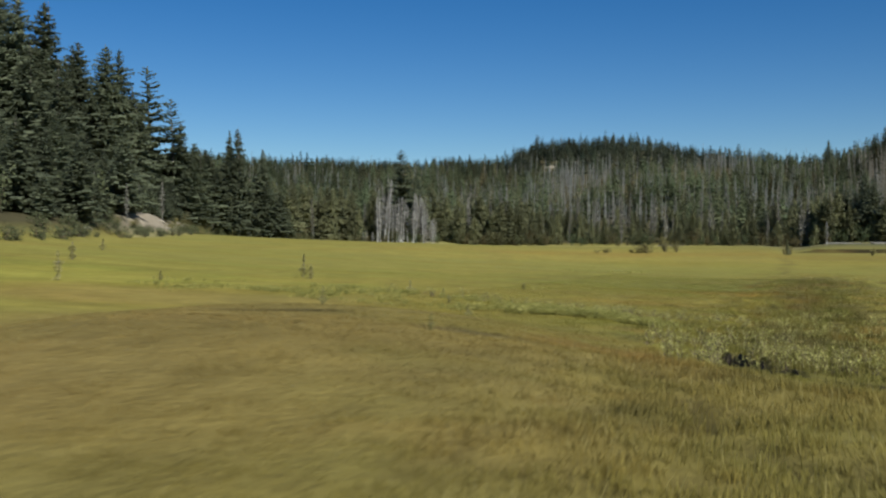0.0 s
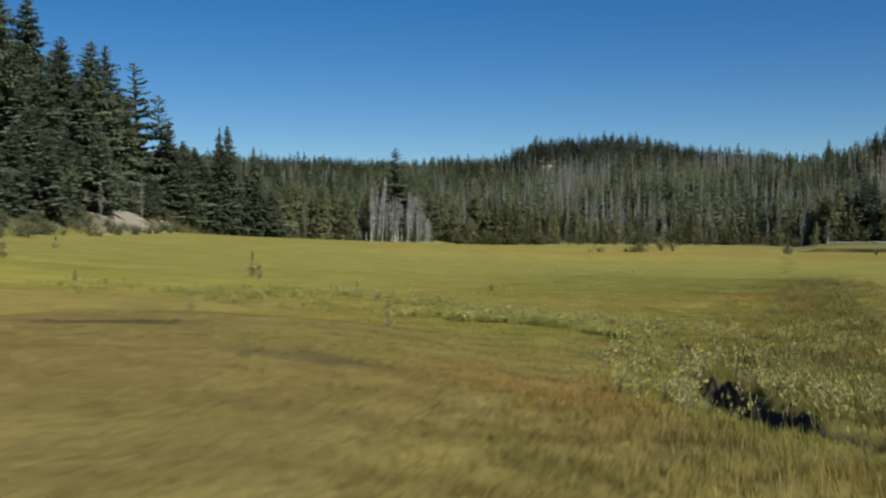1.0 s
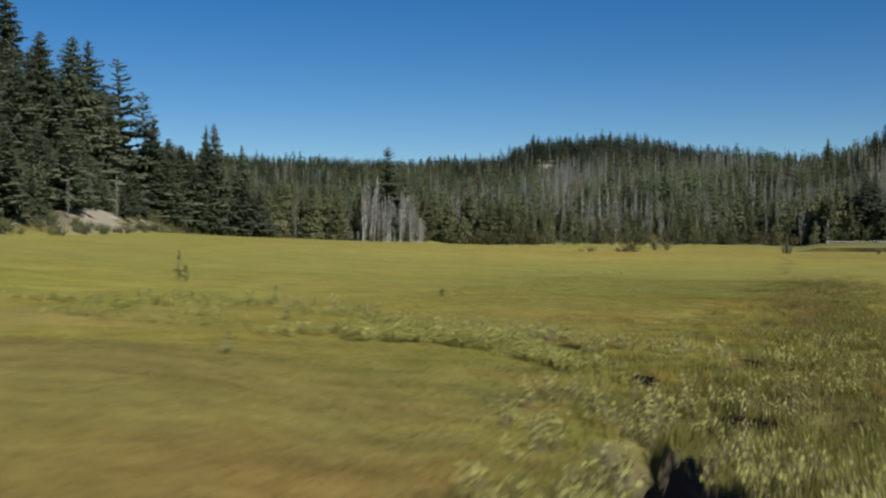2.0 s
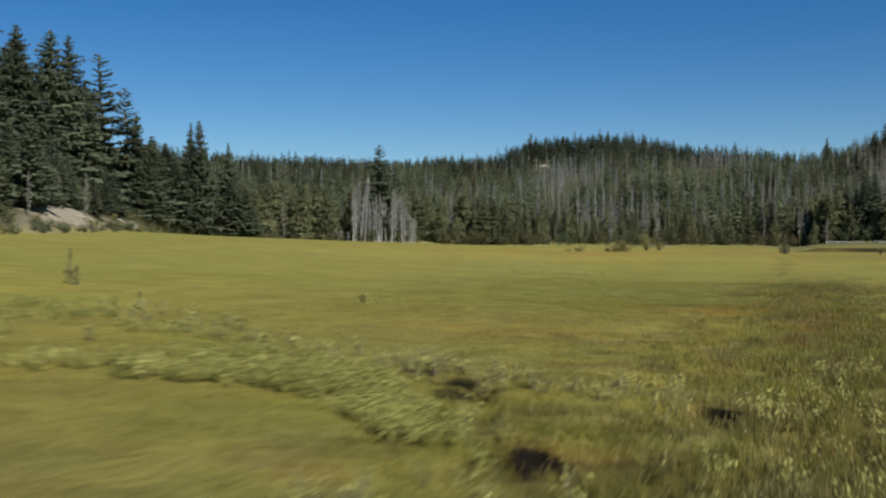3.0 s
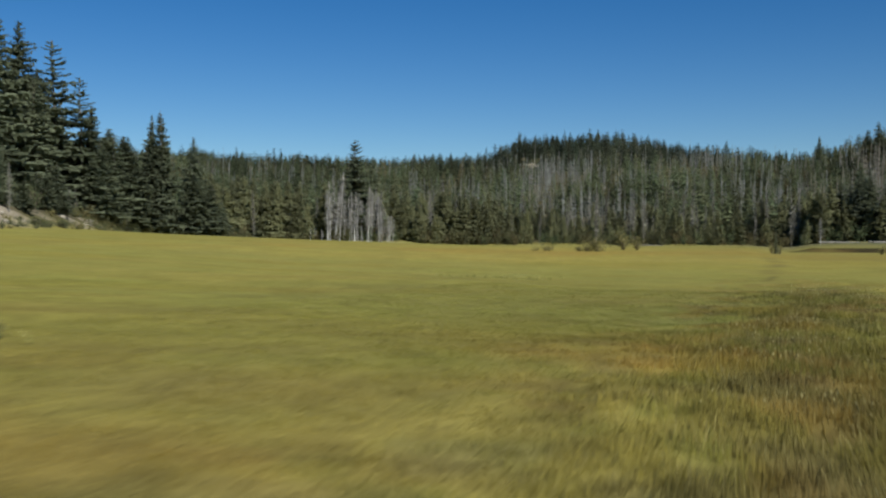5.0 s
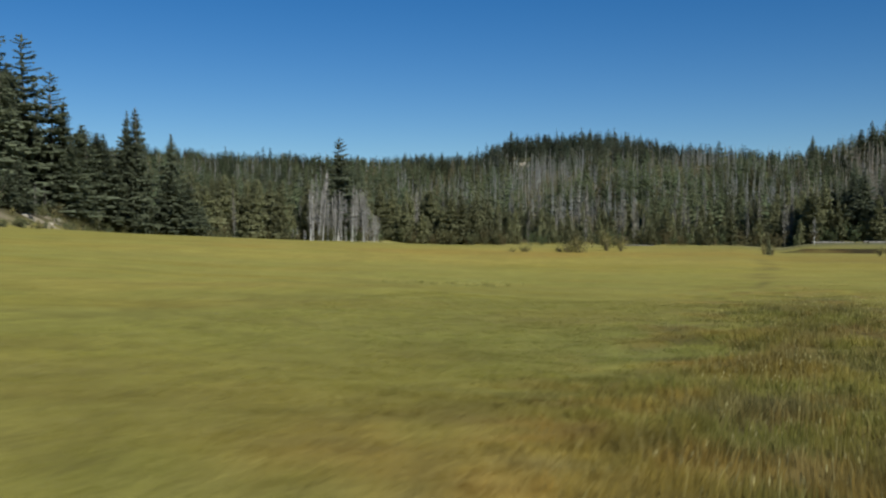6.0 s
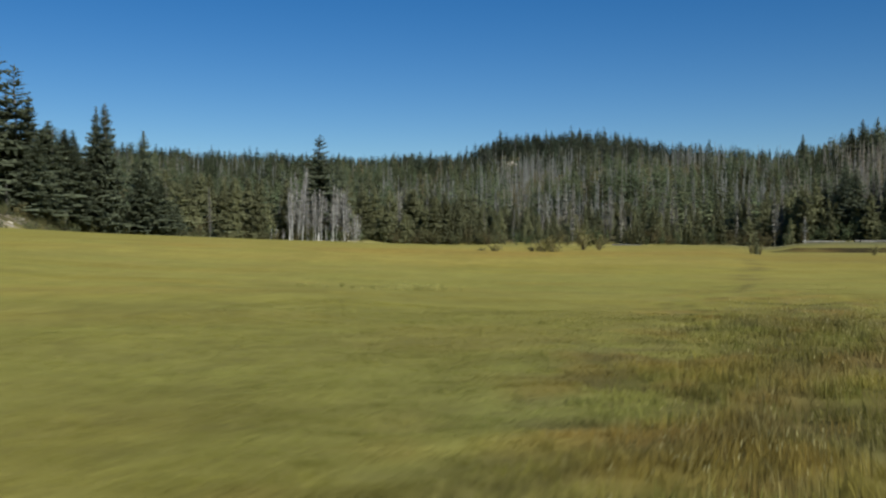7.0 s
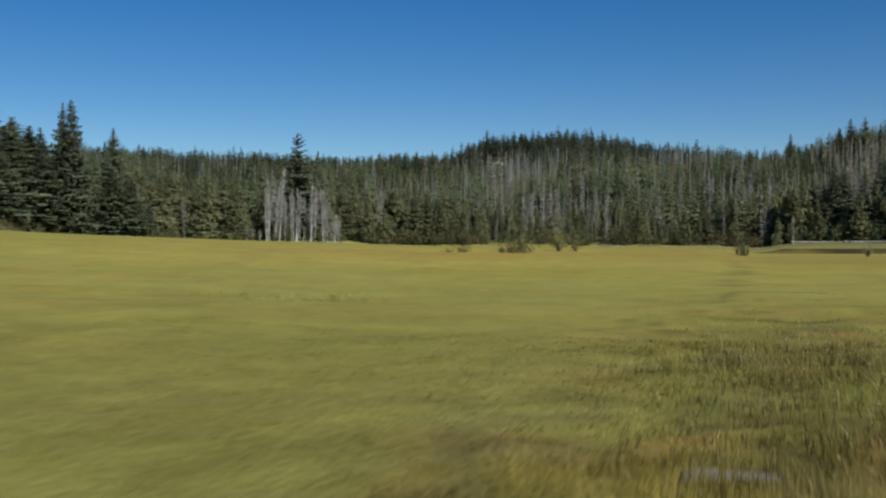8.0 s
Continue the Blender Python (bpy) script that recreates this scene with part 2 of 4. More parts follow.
def blend(c, other, k):
    return c + (np.array(other) - c) * np.asarray(k)[..., None]


def tint(x, y):
    """Colour of the sward at a place, as a mosaic of sedges and dry grass."""
    x, y = np.asarray(x, float), np.asarray(y, float)
    c = np.zeros(x.shape + (3,)) + np.array(GREEN)
    c = blend(c, YELLOW, ss(0.3, 0.75, vnoise(x * 0.5, y * 1.4, 9, 11) * 0.6 + vnoise(x, y, 2.2, 12) * 0.4))
    c = blend(c, TAN, 0.65 * ss(0.45, 0.8, vnoise(x * 0.45, y * 1.3, 13, 13) * 0.6 + vnoise(x, y, 1.6, 14) * 0.4))
    c = blend(c, RUST, 0.2 * ss(0.62, 0.85, vnoise(x * 0.6, y * 1.2, 7, 15)))
    c = blend(c, DULL, 0.35 * ss(0.55, 0.8, vnoise(x * 0.5, y, 6, 16)))
    for patches in (GREEN_PATCHES, WARM_PATCHES):
        for px, py, rx, ry, colour, k in patches:
            d = np.hypot((x - px) / rx, (y - py) / ry) + 0.7 * (vnoise(x, y, min(rx, ry) * 0.8, 17) - 0.5)
            c = blend(c, colour, k * ss(1.5, 0.3, d))
        if patches is GREEN_PATCHES:
            c = blend(c, (0.252, 0.222, 0.074), 0.65 * ss(28, 90, y))
    strip = 0.947 * x - 0.321 * y + 3.0 * (vnoise(x, y, 6, 18) - 0.5)      # taller brown sedge, darker right of the flight line
    c = blend(c, (0.132, 0.112, 0.030), 0.7 * ss(-3.2, 1.2, strip) * ss(6, 1.8, strip) * ss(92, 66, y) * (0.25 + 0.75 * ss(15, 22, y)) * (0.7 + 0.3 * ss(40, 34, y)))
    c = blend(c, (0.095, 0.076, 0.024), 0.32 * ss(-1.9, 0.9, strip) * ss(3.4, 1.3, strip) * ss(20, 27, y) * ss(80, 62, y))
    # left of the flight line dimmed, lens vignette put into the sward's colour
    c = blend(c, (0.190, 0.170, 0.042), 0.15 * ss(-1.5, -4, strip) * ss(22, 8, nearness(x, y)))
    c = blend(c, DULL, 0.5 * ss(0.58, 0.78, vnoise(x * 0.22, y * 1.3, 5, 19)) * ss(35, 60, y) * ss(190, 120, y))
    zone = ss(-5.2, -1.8, strip) * ss(12, 6, strip) * ss(95, 72, y) * (0.35 + 0.65 * ss(14, 21, y))      # blotches of rusty, green and withered sedge
    for colour, k, size, seed in (((0.290, 0.170, 0.052), 0.45, 0.9, 71), ((0.175, 0.190, 0.050), 0.38, 0.8, 72), ((0.160, 0.125, 0.078), 0.35, 0.8, 73), ((0.080, 0.068, 0.024), 0.5, 0.55, 74)):
        c = blend(c, colour, k * zone * ss(0.58, 0.80, vnoise(x, y, size, seed)) + 0.25 * k * (1 - zone) * ss(0.5, 0.8, vnoise(x * 0.7, y, size * 3, seed + 5)))
    d = creek_distance(x, y)      # lush dark growth beyond the channel, green turf on its near bank
    c = blend(c, (0.150, 0.142, 0.042), 0.6 * ss(3.4, 1.0, d) * ss(25, 22, y) * ss(4.7, 5.4, x))
    c = blend(c, (0.215, 0.205, 0.050), 0.7 * ss(1.9, 0.7, d) * ss(25, 22, y) * ss(5.2, 4.8, x))
    tuft = vnoise(x, y, 0.75, 61) * 0.55 + vnoise(x, y, 0.27, 62) * 0.45
    c = blend(c, MUD, 0.4 * trail(x, y))
    swing = 0.05 + (0.05 + 0.10 * zone) * ss(45, 18, nearness(x, y))      # tussocks blur together with distance
    return c * (1 - swing + 2 * swing * ss(0.15, 0.85, tuft))[..., None] * np.array((1, 1, 0.86))


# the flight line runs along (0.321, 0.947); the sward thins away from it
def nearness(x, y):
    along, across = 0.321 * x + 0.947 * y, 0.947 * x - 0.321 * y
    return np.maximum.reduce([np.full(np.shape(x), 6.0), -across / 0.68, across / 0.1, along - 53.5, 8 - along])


def floor_tint(x, y):
    """Colour of bare ground under the sward, of the bank and of the forest floor."""
    c = tint(x, y)
    c = blend(c, (0.120, 0.100, 0.042), 0.3 * ss(40, 12, nearness(x, y)))   # darker under the near sward, shade among the blades put into colour
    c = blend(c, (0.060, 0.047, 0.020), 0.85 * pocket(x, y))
    d = creek_distance(x, y)
    w = creek_half(x, y)
    c = blend(c, (0.085, 0.067, 0.055), ss(w + 0.16, w + 0.06, d) * (0.15 + 0.85 * creek_open(y)))
    # hole floors and rims painted near black in place of deep shade
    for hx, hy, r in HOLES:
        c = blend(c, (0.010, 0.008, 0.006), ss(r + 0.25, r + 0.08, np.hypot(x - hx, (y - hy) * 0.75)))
    left = bank_line(y) - x
    bare = ss(0.28, 0.5, vnoise(x, y * 0.6, 7, 21)) * ss(-1, 1, left) * ss(11, 7, left) * ss(118, 132, y) * ss(255, 225, y)
    wild = np.maximum(ss(0, 3.5, left) * ss(352, 335, y), ss(3, 16, y - wood_line(x)))
    c = blend(c, DUFF, 0.9 * wild)
    c = blend(c, SAND, bare)
    shelf = ss(88, 108, x) * ss(-45, -15, y - wood_line(x)) * ss(12, -5, y - wood_line(x))
    c = blend(c, (0.20, 0.19, 0.13), 0.8 * shelf)
    return c


def steps(*runs):
    out = []
    for a, b, s in runs:
        out += list(np.arange(a, b, s))
    return np.array(out)


def mesh_of(name, verts, faces, mat, tints=None, smooth=False):
    me = bpy.data.meshes.new(name)
    verts = np.asarray(verts, np.float32).reshape(-1, 3)
    faces = np.asarray(faces, np.int32)
    k = faces.shape[1]
    me.vertices.add(len(verts))
    me.vertices.foreach_set("co", verts.ravel())
    me.loops.add(faces.size)
    me.loops.foreach_set("vertex_index", faces.ravel())
    me.polygons.add(len(faces))
    me.polygons.foreach_set("loop_start", np.arange(0, faces.size, k, dtype=np.int32))
    me.polygons.foreach_set("loop_total", np.full(len(faces), k, np.int32))
    if smooth:
        me.polygons.foreach_set("use_smooth", np.ones(len(faces), bool))
    if tints is not None:
        col = me.attributes.new("tint", "FLOAT_COLOR", "POINT")
        rgba = np.ones((len(verts), 4), np.float32)
        rgba[:, :3] = tints
        col.data.foreach_set("color", rgba.ravel())
    me.update()
    me.validate()
    me.materials.append(mat)
    return me


gx = steps((-1500, -300, 60), (-300, -120, 12), (-120, -30, 3), (-30, -6, 0.6), (-6, 4.4, 0.2), (4.4, 9.2, 0.09), (9.2, 12, 0.2), (12, 30, 0.5), (30, 60, 1.5), (60, 120, 2.5), (120, 260, 5), (260, 700, 20), (700, 1801, 60))
gy = steps((-400, -40, 40), (-40, -2, 2), (-2, 10, 0.6), (10, 14, 0.2), (14, 31.6, 0.1), (31.6, 40, 0.2), (40, 66, 0.4), (66, 110, 1.2), (110, 180, 3), (180, 195, 5), (195, 207, 0.5), (207, 420, 5), (420, 1300, 18), (1300, 2801, 100))
X, Y = np.meshgrid(gx, gy)
Z = ground_z(X, Y)
nx, ny = len(gx), len(gy)
idx = np.arange(nx * ny).reshape(ny, nx)
quads = np.stack([idx[:-1, :-1], idx[:-1, 1:], idx[1:, 1:], idx[1:, :-1]], -1).reshape(-1, 4)
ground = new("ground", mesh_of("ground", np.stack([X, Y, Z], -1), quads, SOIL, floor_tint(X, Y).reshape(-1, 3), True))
tagged(ground, "olive and tan wet meadow ground rising to wooded hills", "ground", kind="structure")


def ribbon(name, line, half, drop, mat, label):
    v, f = [], []
    for i, (x, y) in enumerate(line):
        a, b = line[max(i - 1, 0)], line[min(i + 1, len(line) - 1)]
        t = (b - a) / np.hypot(*(b - a))
        z = float(land(x, y)) - drop
        v += [(x - t[1] * half, y + t[0] * half, z), (x + t[1] * half, y - t[0] * half, z)]
        if i:
            k = 2 * i
            f.append((k - 2, k, k + 1, k - 1))
    return tagged(new(name, mesh_of(name, v, f, mat)), label, "water", kind="structure")


ribbon("water", CREEK_LINE[9:], 0.6, 0.68, CREEK, "dark still water in a narrow peaty creek")


# ---- woodland ----
def part(name, me, parent, label=""):
    ob = new(name, me)
    ob.parent = parent
    return tagged(ob, label)


def tube(points, radii, sides):
    """Vertices and triangles of a round tapering limb."""
    v, f = [], []
    pts = [np.array(p, float) for p in points]
    for i, (p, r) in enumerate(zip(pts, radii)):
        t = pts[min(i + 1, len(pts) - 1)] - pts[max(i - 1, 0)]
        t /= np.linalg.norm(t)
        a = np.cross(t, (0.0, 0.0, 1.0) if abs(t[2]) < 0.9 else (1.0, 0.0, 0.0))
        a /= np.linalg.norm(a)
        b = np.cross(t, a)
        for k in range(sides):
            w = 2 * math.pi * k / sides
            v.append(p + r * (math.cos(w) * a + math.sin(w) * b))
        if i:
            o = i * sides
            for k in range(sides):
                m = (k + 1) % sides
                f += [(o - sides + k, o - sides + m, o + m), (o - sides + k, o + m, o + k)]
    return np.array(v), np.array(f)


def join(pieces):
    v, f, o = [], [], 0
    for a, b in pieces:
        v.append(a)
        f.append(b + o)
        o += len(a)
    return np.concatenate(v), np.concatenate(f)


def conifer(seed, height, whorls, boughs, sprays, spread, bare=0.06, gaps=0.1, droop=0.35, taper=0.8, hang=1.0, leafy=1.0):
    """Crown of a spruce or fir as layered drooping boughs made of flat needle sprays."""
    rng = np.random.default_rng(seed)
    v, f = [], []
    lean = rng.normal(0, 0.006, 2)
    side_bias = rng.uniform(0, 2 * math.pi)
    for i in range(whorls):
        k = (i + rng.uniform(-0.3, 0.3)) / whorls
        k = min(max(k, 0), 1)
        z0 = height * (bare + (1 - bare) * k ** 0.92)
        reach = spread * height * ((1 - k) ** taper * (0.55 + 0.45 * min(1, k * 6 + 0.35))) * rng.uniform(0.72, 1.12) + 0.012 * height
        turn = rng.uniform(0, 6.28)
        for j in range(boughs):
            if rng.random() < gaps:
                continue
            w = turn + 2 * math.pi * (j + rng.uniform(-0.3, 0.3)) / boughs
            r = reach * rng.uniform(0.6, 1.15) * (1 + 0.12 * math.cos(w - side_bias))
            d = np.array((math.cos(w), math.sin(w), 0.0))
            side = np.array((-d[1], d[0], 0.0))
            dz = rng.uniform(-0.05, 0.15) + 0.5 * k - droop
            base = np.array((lean[0] * z0, lean[1] * z0, z0 + rng.uniform(-0.5, 0.5) * height / whorls))
            for q in range(sprays):
                s = (q + 0.25 + rng.uniform(0, 0.4)) / sprays
                c = base + d * r * s + np.array((0, 0, r * s * dz + r * s * s * 0.16)) + side * rng.normal(0, 0.12) * r * s
                ln = r * (0.95 / sprays + 0.16) * rng.uniform(0.8, 1.25)
                wd = r * (0.34 - 0.12 * s) * rng.uniform(0.7, 1.3) * leafy
                tip = np.array((0, 0, -rng.uniform(0.05, 0.35) * ln))
                o = len(v)
                v += [c - d * ln * 0.35, c + d * ln * 0.25 + side * wd + tip * 1.2, c + d * ln + tip, c + d * ln * 0.2 - side * wd + tip * 1.2]
                f += [(o, o + 2, o + 1), (o, o + 3, o + 2)]
                if hang:
                    o = len(v)
                    h = (rng.uniform(0.16, 0.32) * r + 0.12) * hang
                    reach_to = d * ln * 0.75 - side * wd * 0.3 if rng.random() < 0.35 else side * wd * 1.1 + d * ln * 0.2
                    v += [c - side * wd * 0.9 + d * ln * 0.2, c + reach_to, c + d * ln * 0.45 + np.array((0, 0, -h))]
                    f += [(o, o + 1, o + 2)]
    top = np.array((lean[0] * height, lean[1] * height, height))
    o = len(v)
    g = 0.02 * height
    v += [top, top + (g * 0.35, 0, -g * 2.4), top + (-g * 0.3, g * 0.3, -g * 2.2), top + (0, -g * 0.35, -g * 2.3)]
    f += [(o, o + 1, o + 2), (o, o + 2, o + 3), (o, o + 3, o + 1)]
    return np.array(v), np.array(f)


def bole(height, radius, sides=8, seed=0):
    rng = np.random.default_rng(seed)
    ks = np.linspace(0, 1, 7)
    pts = [(rng.normal(0, 0.004) * height * k, rng.normal(0, 0.004) * height * k, height * k - (0.4 if k == 0 else 0)) for k in ks]
    return tube(pts, [radius * (1.25 if k == 0 else 1) * (1 - k) ** 0.8 + 0.02 for k in ks], sides)


def snag(seed, height, twigs, width=0.05, spread=0.085, plain=False, low=0.16):
    """Bare branches of a dead conifer: short, thin, mostly level, many."""
    rng = np.random.default_rng(seed)
    pieces = []
    for i in range(twigs):
        k = rng.uniform(low, 0.99)
        z = height * k
        w = rng.uniform(0, 6.28)
        r = spread * height * (1.08 - k) ** 0.7 * rng.uniform(0.35, 1.1) * min(1, 0.35 + 2.6 * (k - low))
        d = np.array((math.cos(w), math.sin(w), rng.uniform(-0.35, 0.35)))
        side = np.array((-d[1], d[0], 0)) * width * rng.uniform(0.6, 1.4)
        up = np.array((0, 0, width))
        a = np.array((0, 0, z))
        if plain:
            e = a + d * r
            pieces.append((np.array((a + side, a - side, e, a + up * 3, a - up * 3)), np.array([(0, 1, 2), (3, 4, 2)])))
            continue
        m = a + d * r * 0.6 + np.array((0, 0, -0.05 * r))
        e = a + d * r + np.array((0, 0, 0.12 * r))
        pieces.append((np.array((a + side, a - side, a + up * 1.6, m + side * 0.8, m - side * 0.8, m + up, e)),
                       np.array([(0, 3, 2), (2, 3, 5), (1, 2, 4), (2, 5, 4), (3, 6, 5), (5, 6, 4)])))
    return join(pieces)


def tree_thing(name, trunk, crown, trunk_mat, crown_mat, label, category="tree", crown_name="crown"):
    ob = tagged(new(name), label, category)
    part("trunk", mesh_of("trunk", *trunk, trunk_mat, smooth=True), ob)
    tagged(part(crown_name, mesh_of(crown_name, *crown, crown_mat), ob), kind="stuff")
    return ob


def set_on(ob, x, y, scale, wide=1.0, turn=None, sink=0.15, tilt=1.0):
    """Copies a thing onto the land, scaled and turned."""
    turn = random.uniform(0, 360) if turn is None else turn
    z = float(ground_z(np.array([x]), np.array([y]))[0]) - sink
    return copy_thing(ob, pose(x, y, z, random.uniform(-tilt, tilt), random.uniform(-tilt, tilt), turn) @ Matrix.Diagonal((scale * wide, scale * wide, scale, 1)))


def retire(ob):
    for o in (*ob.children_recursive, ob):
        bpy.data.objects.remove(o)


random.seed(4)
FIR = [tree_thing("fir_tree", bole(40, 0.42, 8, s), conifer(s, 40, 46, 10, 7, sp, gaps=g, taper=tp, leafy=0.62), BARK, NEEDLE,
                  "tall dark green fir tree with layered drooping boughs")
       for s, sp, g, tp in ((1, 0.22, 0.10, 1.0), (2, 0.25, 0.14, 1.1), (3, 0.21, 0.16, 0.95), (4, 0.24, 0.12, 1.05))]
LOW_FIR = [tree_thing("fir_tree", bole(40, 0.42, 6, s), conifer(s, 40, 38, 8, 4, sp, gaps=g, taper=tp, leafy=0.72), BARK, NEEDLE,
                      "dark green fir tree crowded in a dense stand")
           for s, sp, g, tp in ((5, 0.22, 0.08, 0.9), (6, 0.25, 0.12, 1.0), (7, 0.21, 0.14, 0.85), (8, 0.24, 0.10, 0.95))]
OPEN_FIR = tree_thing("fir_tree", bole(40, 0.42, 8, 9), conifer(9, 40, 25, 8, 9, 0.24, gaps=0.28, taper=0.85, leafy=0.5, hang=0.7), BARK, NEEDLE,
                      "tall open-crowned fir tree with gaps between its boughs")
LONE_FIR = tree_thing("fir_tree", bole(40, 0.42, 8, 10), conifer(10, 40, 27, 9, 8, 0.21, gaps=0.2, taper=0.72, leafy=0.58, hang=0.8), BARK, NEEDLE,
                      "broad dark green fir tree rising behind bleached dead trees")
PINE = [tree_thing("pine_tree", bole(20, 0.2, 6, s), conifer(s, 20, 32, 8, 5, sp, gaps=0.12, taper=0.7, hang=1.3, leafy=0.85), BARK, NEEDLE_OLIVE,
                   "olive green young conifer in the forest edge beyond the meadow")
        for s, sp in ((21, 0.15), (22, 0.18), (23, 0.14), (24, 0.19))]
SNAG = [tree_thing("dead_tree", bole(20, 0.075, 6, s), snag(s, 20, 300, 0.04, 0.1, True), GREYWOOD, GREYWOOD,
                   "dead grey bare conifer standing at the forest edge", "dead tree") for s in (31, 32, 33)]
PALE = [tree_thing("dead_tree", bole(20, 0.088, 7, s), snag(s, 20, 280, 0.028, 0.13, True, 0.22), WHITEBARK, SILVER,
                   "dead tree with a bleached white trunk beside the meadow", "dead tree") for s in (36, 37)]

# the tall stand on the rise beside the meadow: place and height of its crest above datum
STAND = ((-81.9, 254.2, 48.4), (-75.9, 254.6, 40.2), (-85.8, 233.5, 49.7), (-89.0, 251.4, 52.0), (-85.8, 218, 47.3), (-95, 236, 50), (-94.5, 220, 57),
         (-99.2, 217, 58), (-107, 222, 60), (-66.0, 274.2, 33.9), (-62.4, 272.0, 34.6), (-60.4, 293.2, 30.4), (-73.7, 264.4, 29.3), (-77, 290, 30),
         (-70, 258, 27), (-67, 263, 23), (-57, 281, 20), (-54, 286, 18), (-69, 247, 24), (-71.5, 270, 28), (-75.5, 259, 34), (-70.6, 266, 27.5))
taken = []
for i, (x, y, top) in enumerate(STAND):
    base = float(ground_z(np.array([x]), np.array([y]))[0])
    kind = OPEN_FIR if i in (0, 1) else FIR[i % 4]
    h = top - base
    slim = {0: 1.25, 1: 1.2, 9: 0.85, 10: 0.88, 11: 1.1, 12: 2.0, 21: 1.9}.get(i)
    set_on(kind, x, y, h / 40, slim or (1.6 if h < 26 else 1.3))
    taken.append((x, y))
count = 0
for _ in range(4000):
    x, y = random.uniform(-190, -50), random.uniform(120, 330)
    d = float(bank_line(y)) - x
    if d < 6 or y > float(wood_line(x)) + 30 or (x > -66 and y > 284) or x / y < -0.75 or min((x - a) ** 2 + (y - b) ** 2 for a, b in taken) < 15:
        continue
    crest = np.interp(x, (-120, -97, -80, -70, -62, -50), (54, 47, 37, 28, 22, 19))
    h = crest * random.uniform(0.5, 1.0) - 5
    if d < 15:
        h *= random.uniform(0.35, 0.8)
    set_on(random.choice(LOW_FIR), x, y, h / 40, 1.6 if h < 22 else 1.25)
    taken.append((x, y))
    count += 1
    if count >= 150:
        break

for _ in range(46):                                    # young firs along the foot of the stand
    y = random.uniform(95, 320)
    set_on(random.choice(LOW_FIR), float(bank_line(y)) - random.uniform(4, 12), y, random.uniform(0.1, 0.32), random.uniform(1.2, 1.6))

# the near rank of the forest across the meadow
taken = []
count = 0
for _ in range(6000):
    x = random.uniform(-66, 185)
    y = float(wood_line(x)) + random.uniform(1, 46) ** 1.0
    if min([(x - a) ** 2 + (y - b) ** 2 for a, b in taken] or [99]) < 7 or x / y > 0.62:
        continue
    deadness = 0.10 + 0.22 * float(ss(20, 60, x)) - 0.1 * float(ss(130, 170, x))
    if -34 < x < -9 and y < float(wood_line(x)) + (16 if -28 < x < -17 else 9):
        continue
    low = 1 - 0.35 * float(ss(15, 40, x)) * float(ss(125, 105, x))
    if x > 132 and random.random() < 0.35:
        set_on(random.choice(LOW_FIR), x, y, random.uniform(0.4, 0.62), 1.1)
    elif random.random() < deadness:
        set_on(random.choice(SNAG), x, y, random.uniform(0.45, 0.95), random.uniform(1.0, 1.5), tilt=2.5)
    else:
        set_on(random.choice(PINE), x, y, random.uniform(0.4, 0.95) * low, random.uniform(1.0, 1.6))
    taken.append((x, y))
    count += 1
    if count >= 345:
        break
for cx, tall, number in ((-33.2, 4.5, 2), (-31.2, 4, 2), (-29.7, 13.5, 3), (-28.2, 17, 4), (-26.2, 20, 4), (-23.4, 13, 5), (-21.0, 14, 5), (-19.2, 12, 4),
                         (-17.4, 14, 7), (-15.0, 13.5, 8), (-12.8, 11.5, 6), (-10.6, 9.5, 5)):    # bleached clumps in front of a lone fir
    for _ in range(number):
        x = cx + random.gauss(0, 0.75)
        y = float(wood_line(x)) + random.uniform(-1, 7)
        set_on(random.choice(PALE), x, y, tall / 17 * random.uniform(0.6, 1.08), random.uniform(0.9, 1.6) * (1.6 if tall < 6 else 1), tilt=4.5)
for i in range(9):                                     # slim grey stems on the bank
    y = random.uniform(120, 260)
    set_on(random.choice(SNAG), float(bank_line(y)) - random.uniform(3, 9), y, random.uniform(0.18, 0.34), 1.4)
set_on(LONE_FIR, -22.6, 347.5, 32.5 / 40, 1.2, turn=40)
set_on(FIR[1], -17.4, 353, 27.5 / 40, 0.9, turn=10)
for x, y, top in ((258, 700, 76), (263, 704, 70), (275, 644, 79), (269, 648, 74), (282, 640, 80), (290, 652, 74)):    # tall firs breaking the far skyline
    set_on(random.choice(LOW_FIR), x, y, (top - float(land(x, y))) / 40, 1.15)
set_on(PINE[0], 48.5, 148, 0.13, 1.0, sink=0.05)
set_on(PALE[0], 101.5, 276, 0.34, 1.6)
for ob in (*FIR, *LOW_FIR, OPEN_FIR, LONE_FIR, *PINE, *SNAG, *PALE):
    retire(ob)


def scatter(name, kinds, places, label, mat):
    """Many far trees as one mesh: kinds are (vertices, triangles, colour); places are (x, y, z, height scale, width, turn, kind, shade)."""
    vs, fs, cs, o = [], [], [], 0
    for x, y, z, s, w, turn, k, shade in places:
        v, f, c = kinds[k]
        ca, sa = math.cos(turn), math.sin(turn)
        q = np.empty_like(v)
        q[:, 0] = x + (v[:, 0] * ca - v[:, 1] * sa) * s * w
        q[:, 1] = y + (v[:, 0] * sa + v[:, 1] * ca) * s * w
        q[:, 2] = z + v[:, 2] * s
        vs.append(q)
        fs.append(f + o)
        cs.append(np.clip(c * np.array(shade), 0, 1))
        o += len(v)
    me = mesh_of(name, np.concatenate(vs), np.concatenate(fs), mat, np.concatenate(cs))
    return tagged(new(name, me), label, "forest", kind="stuff")


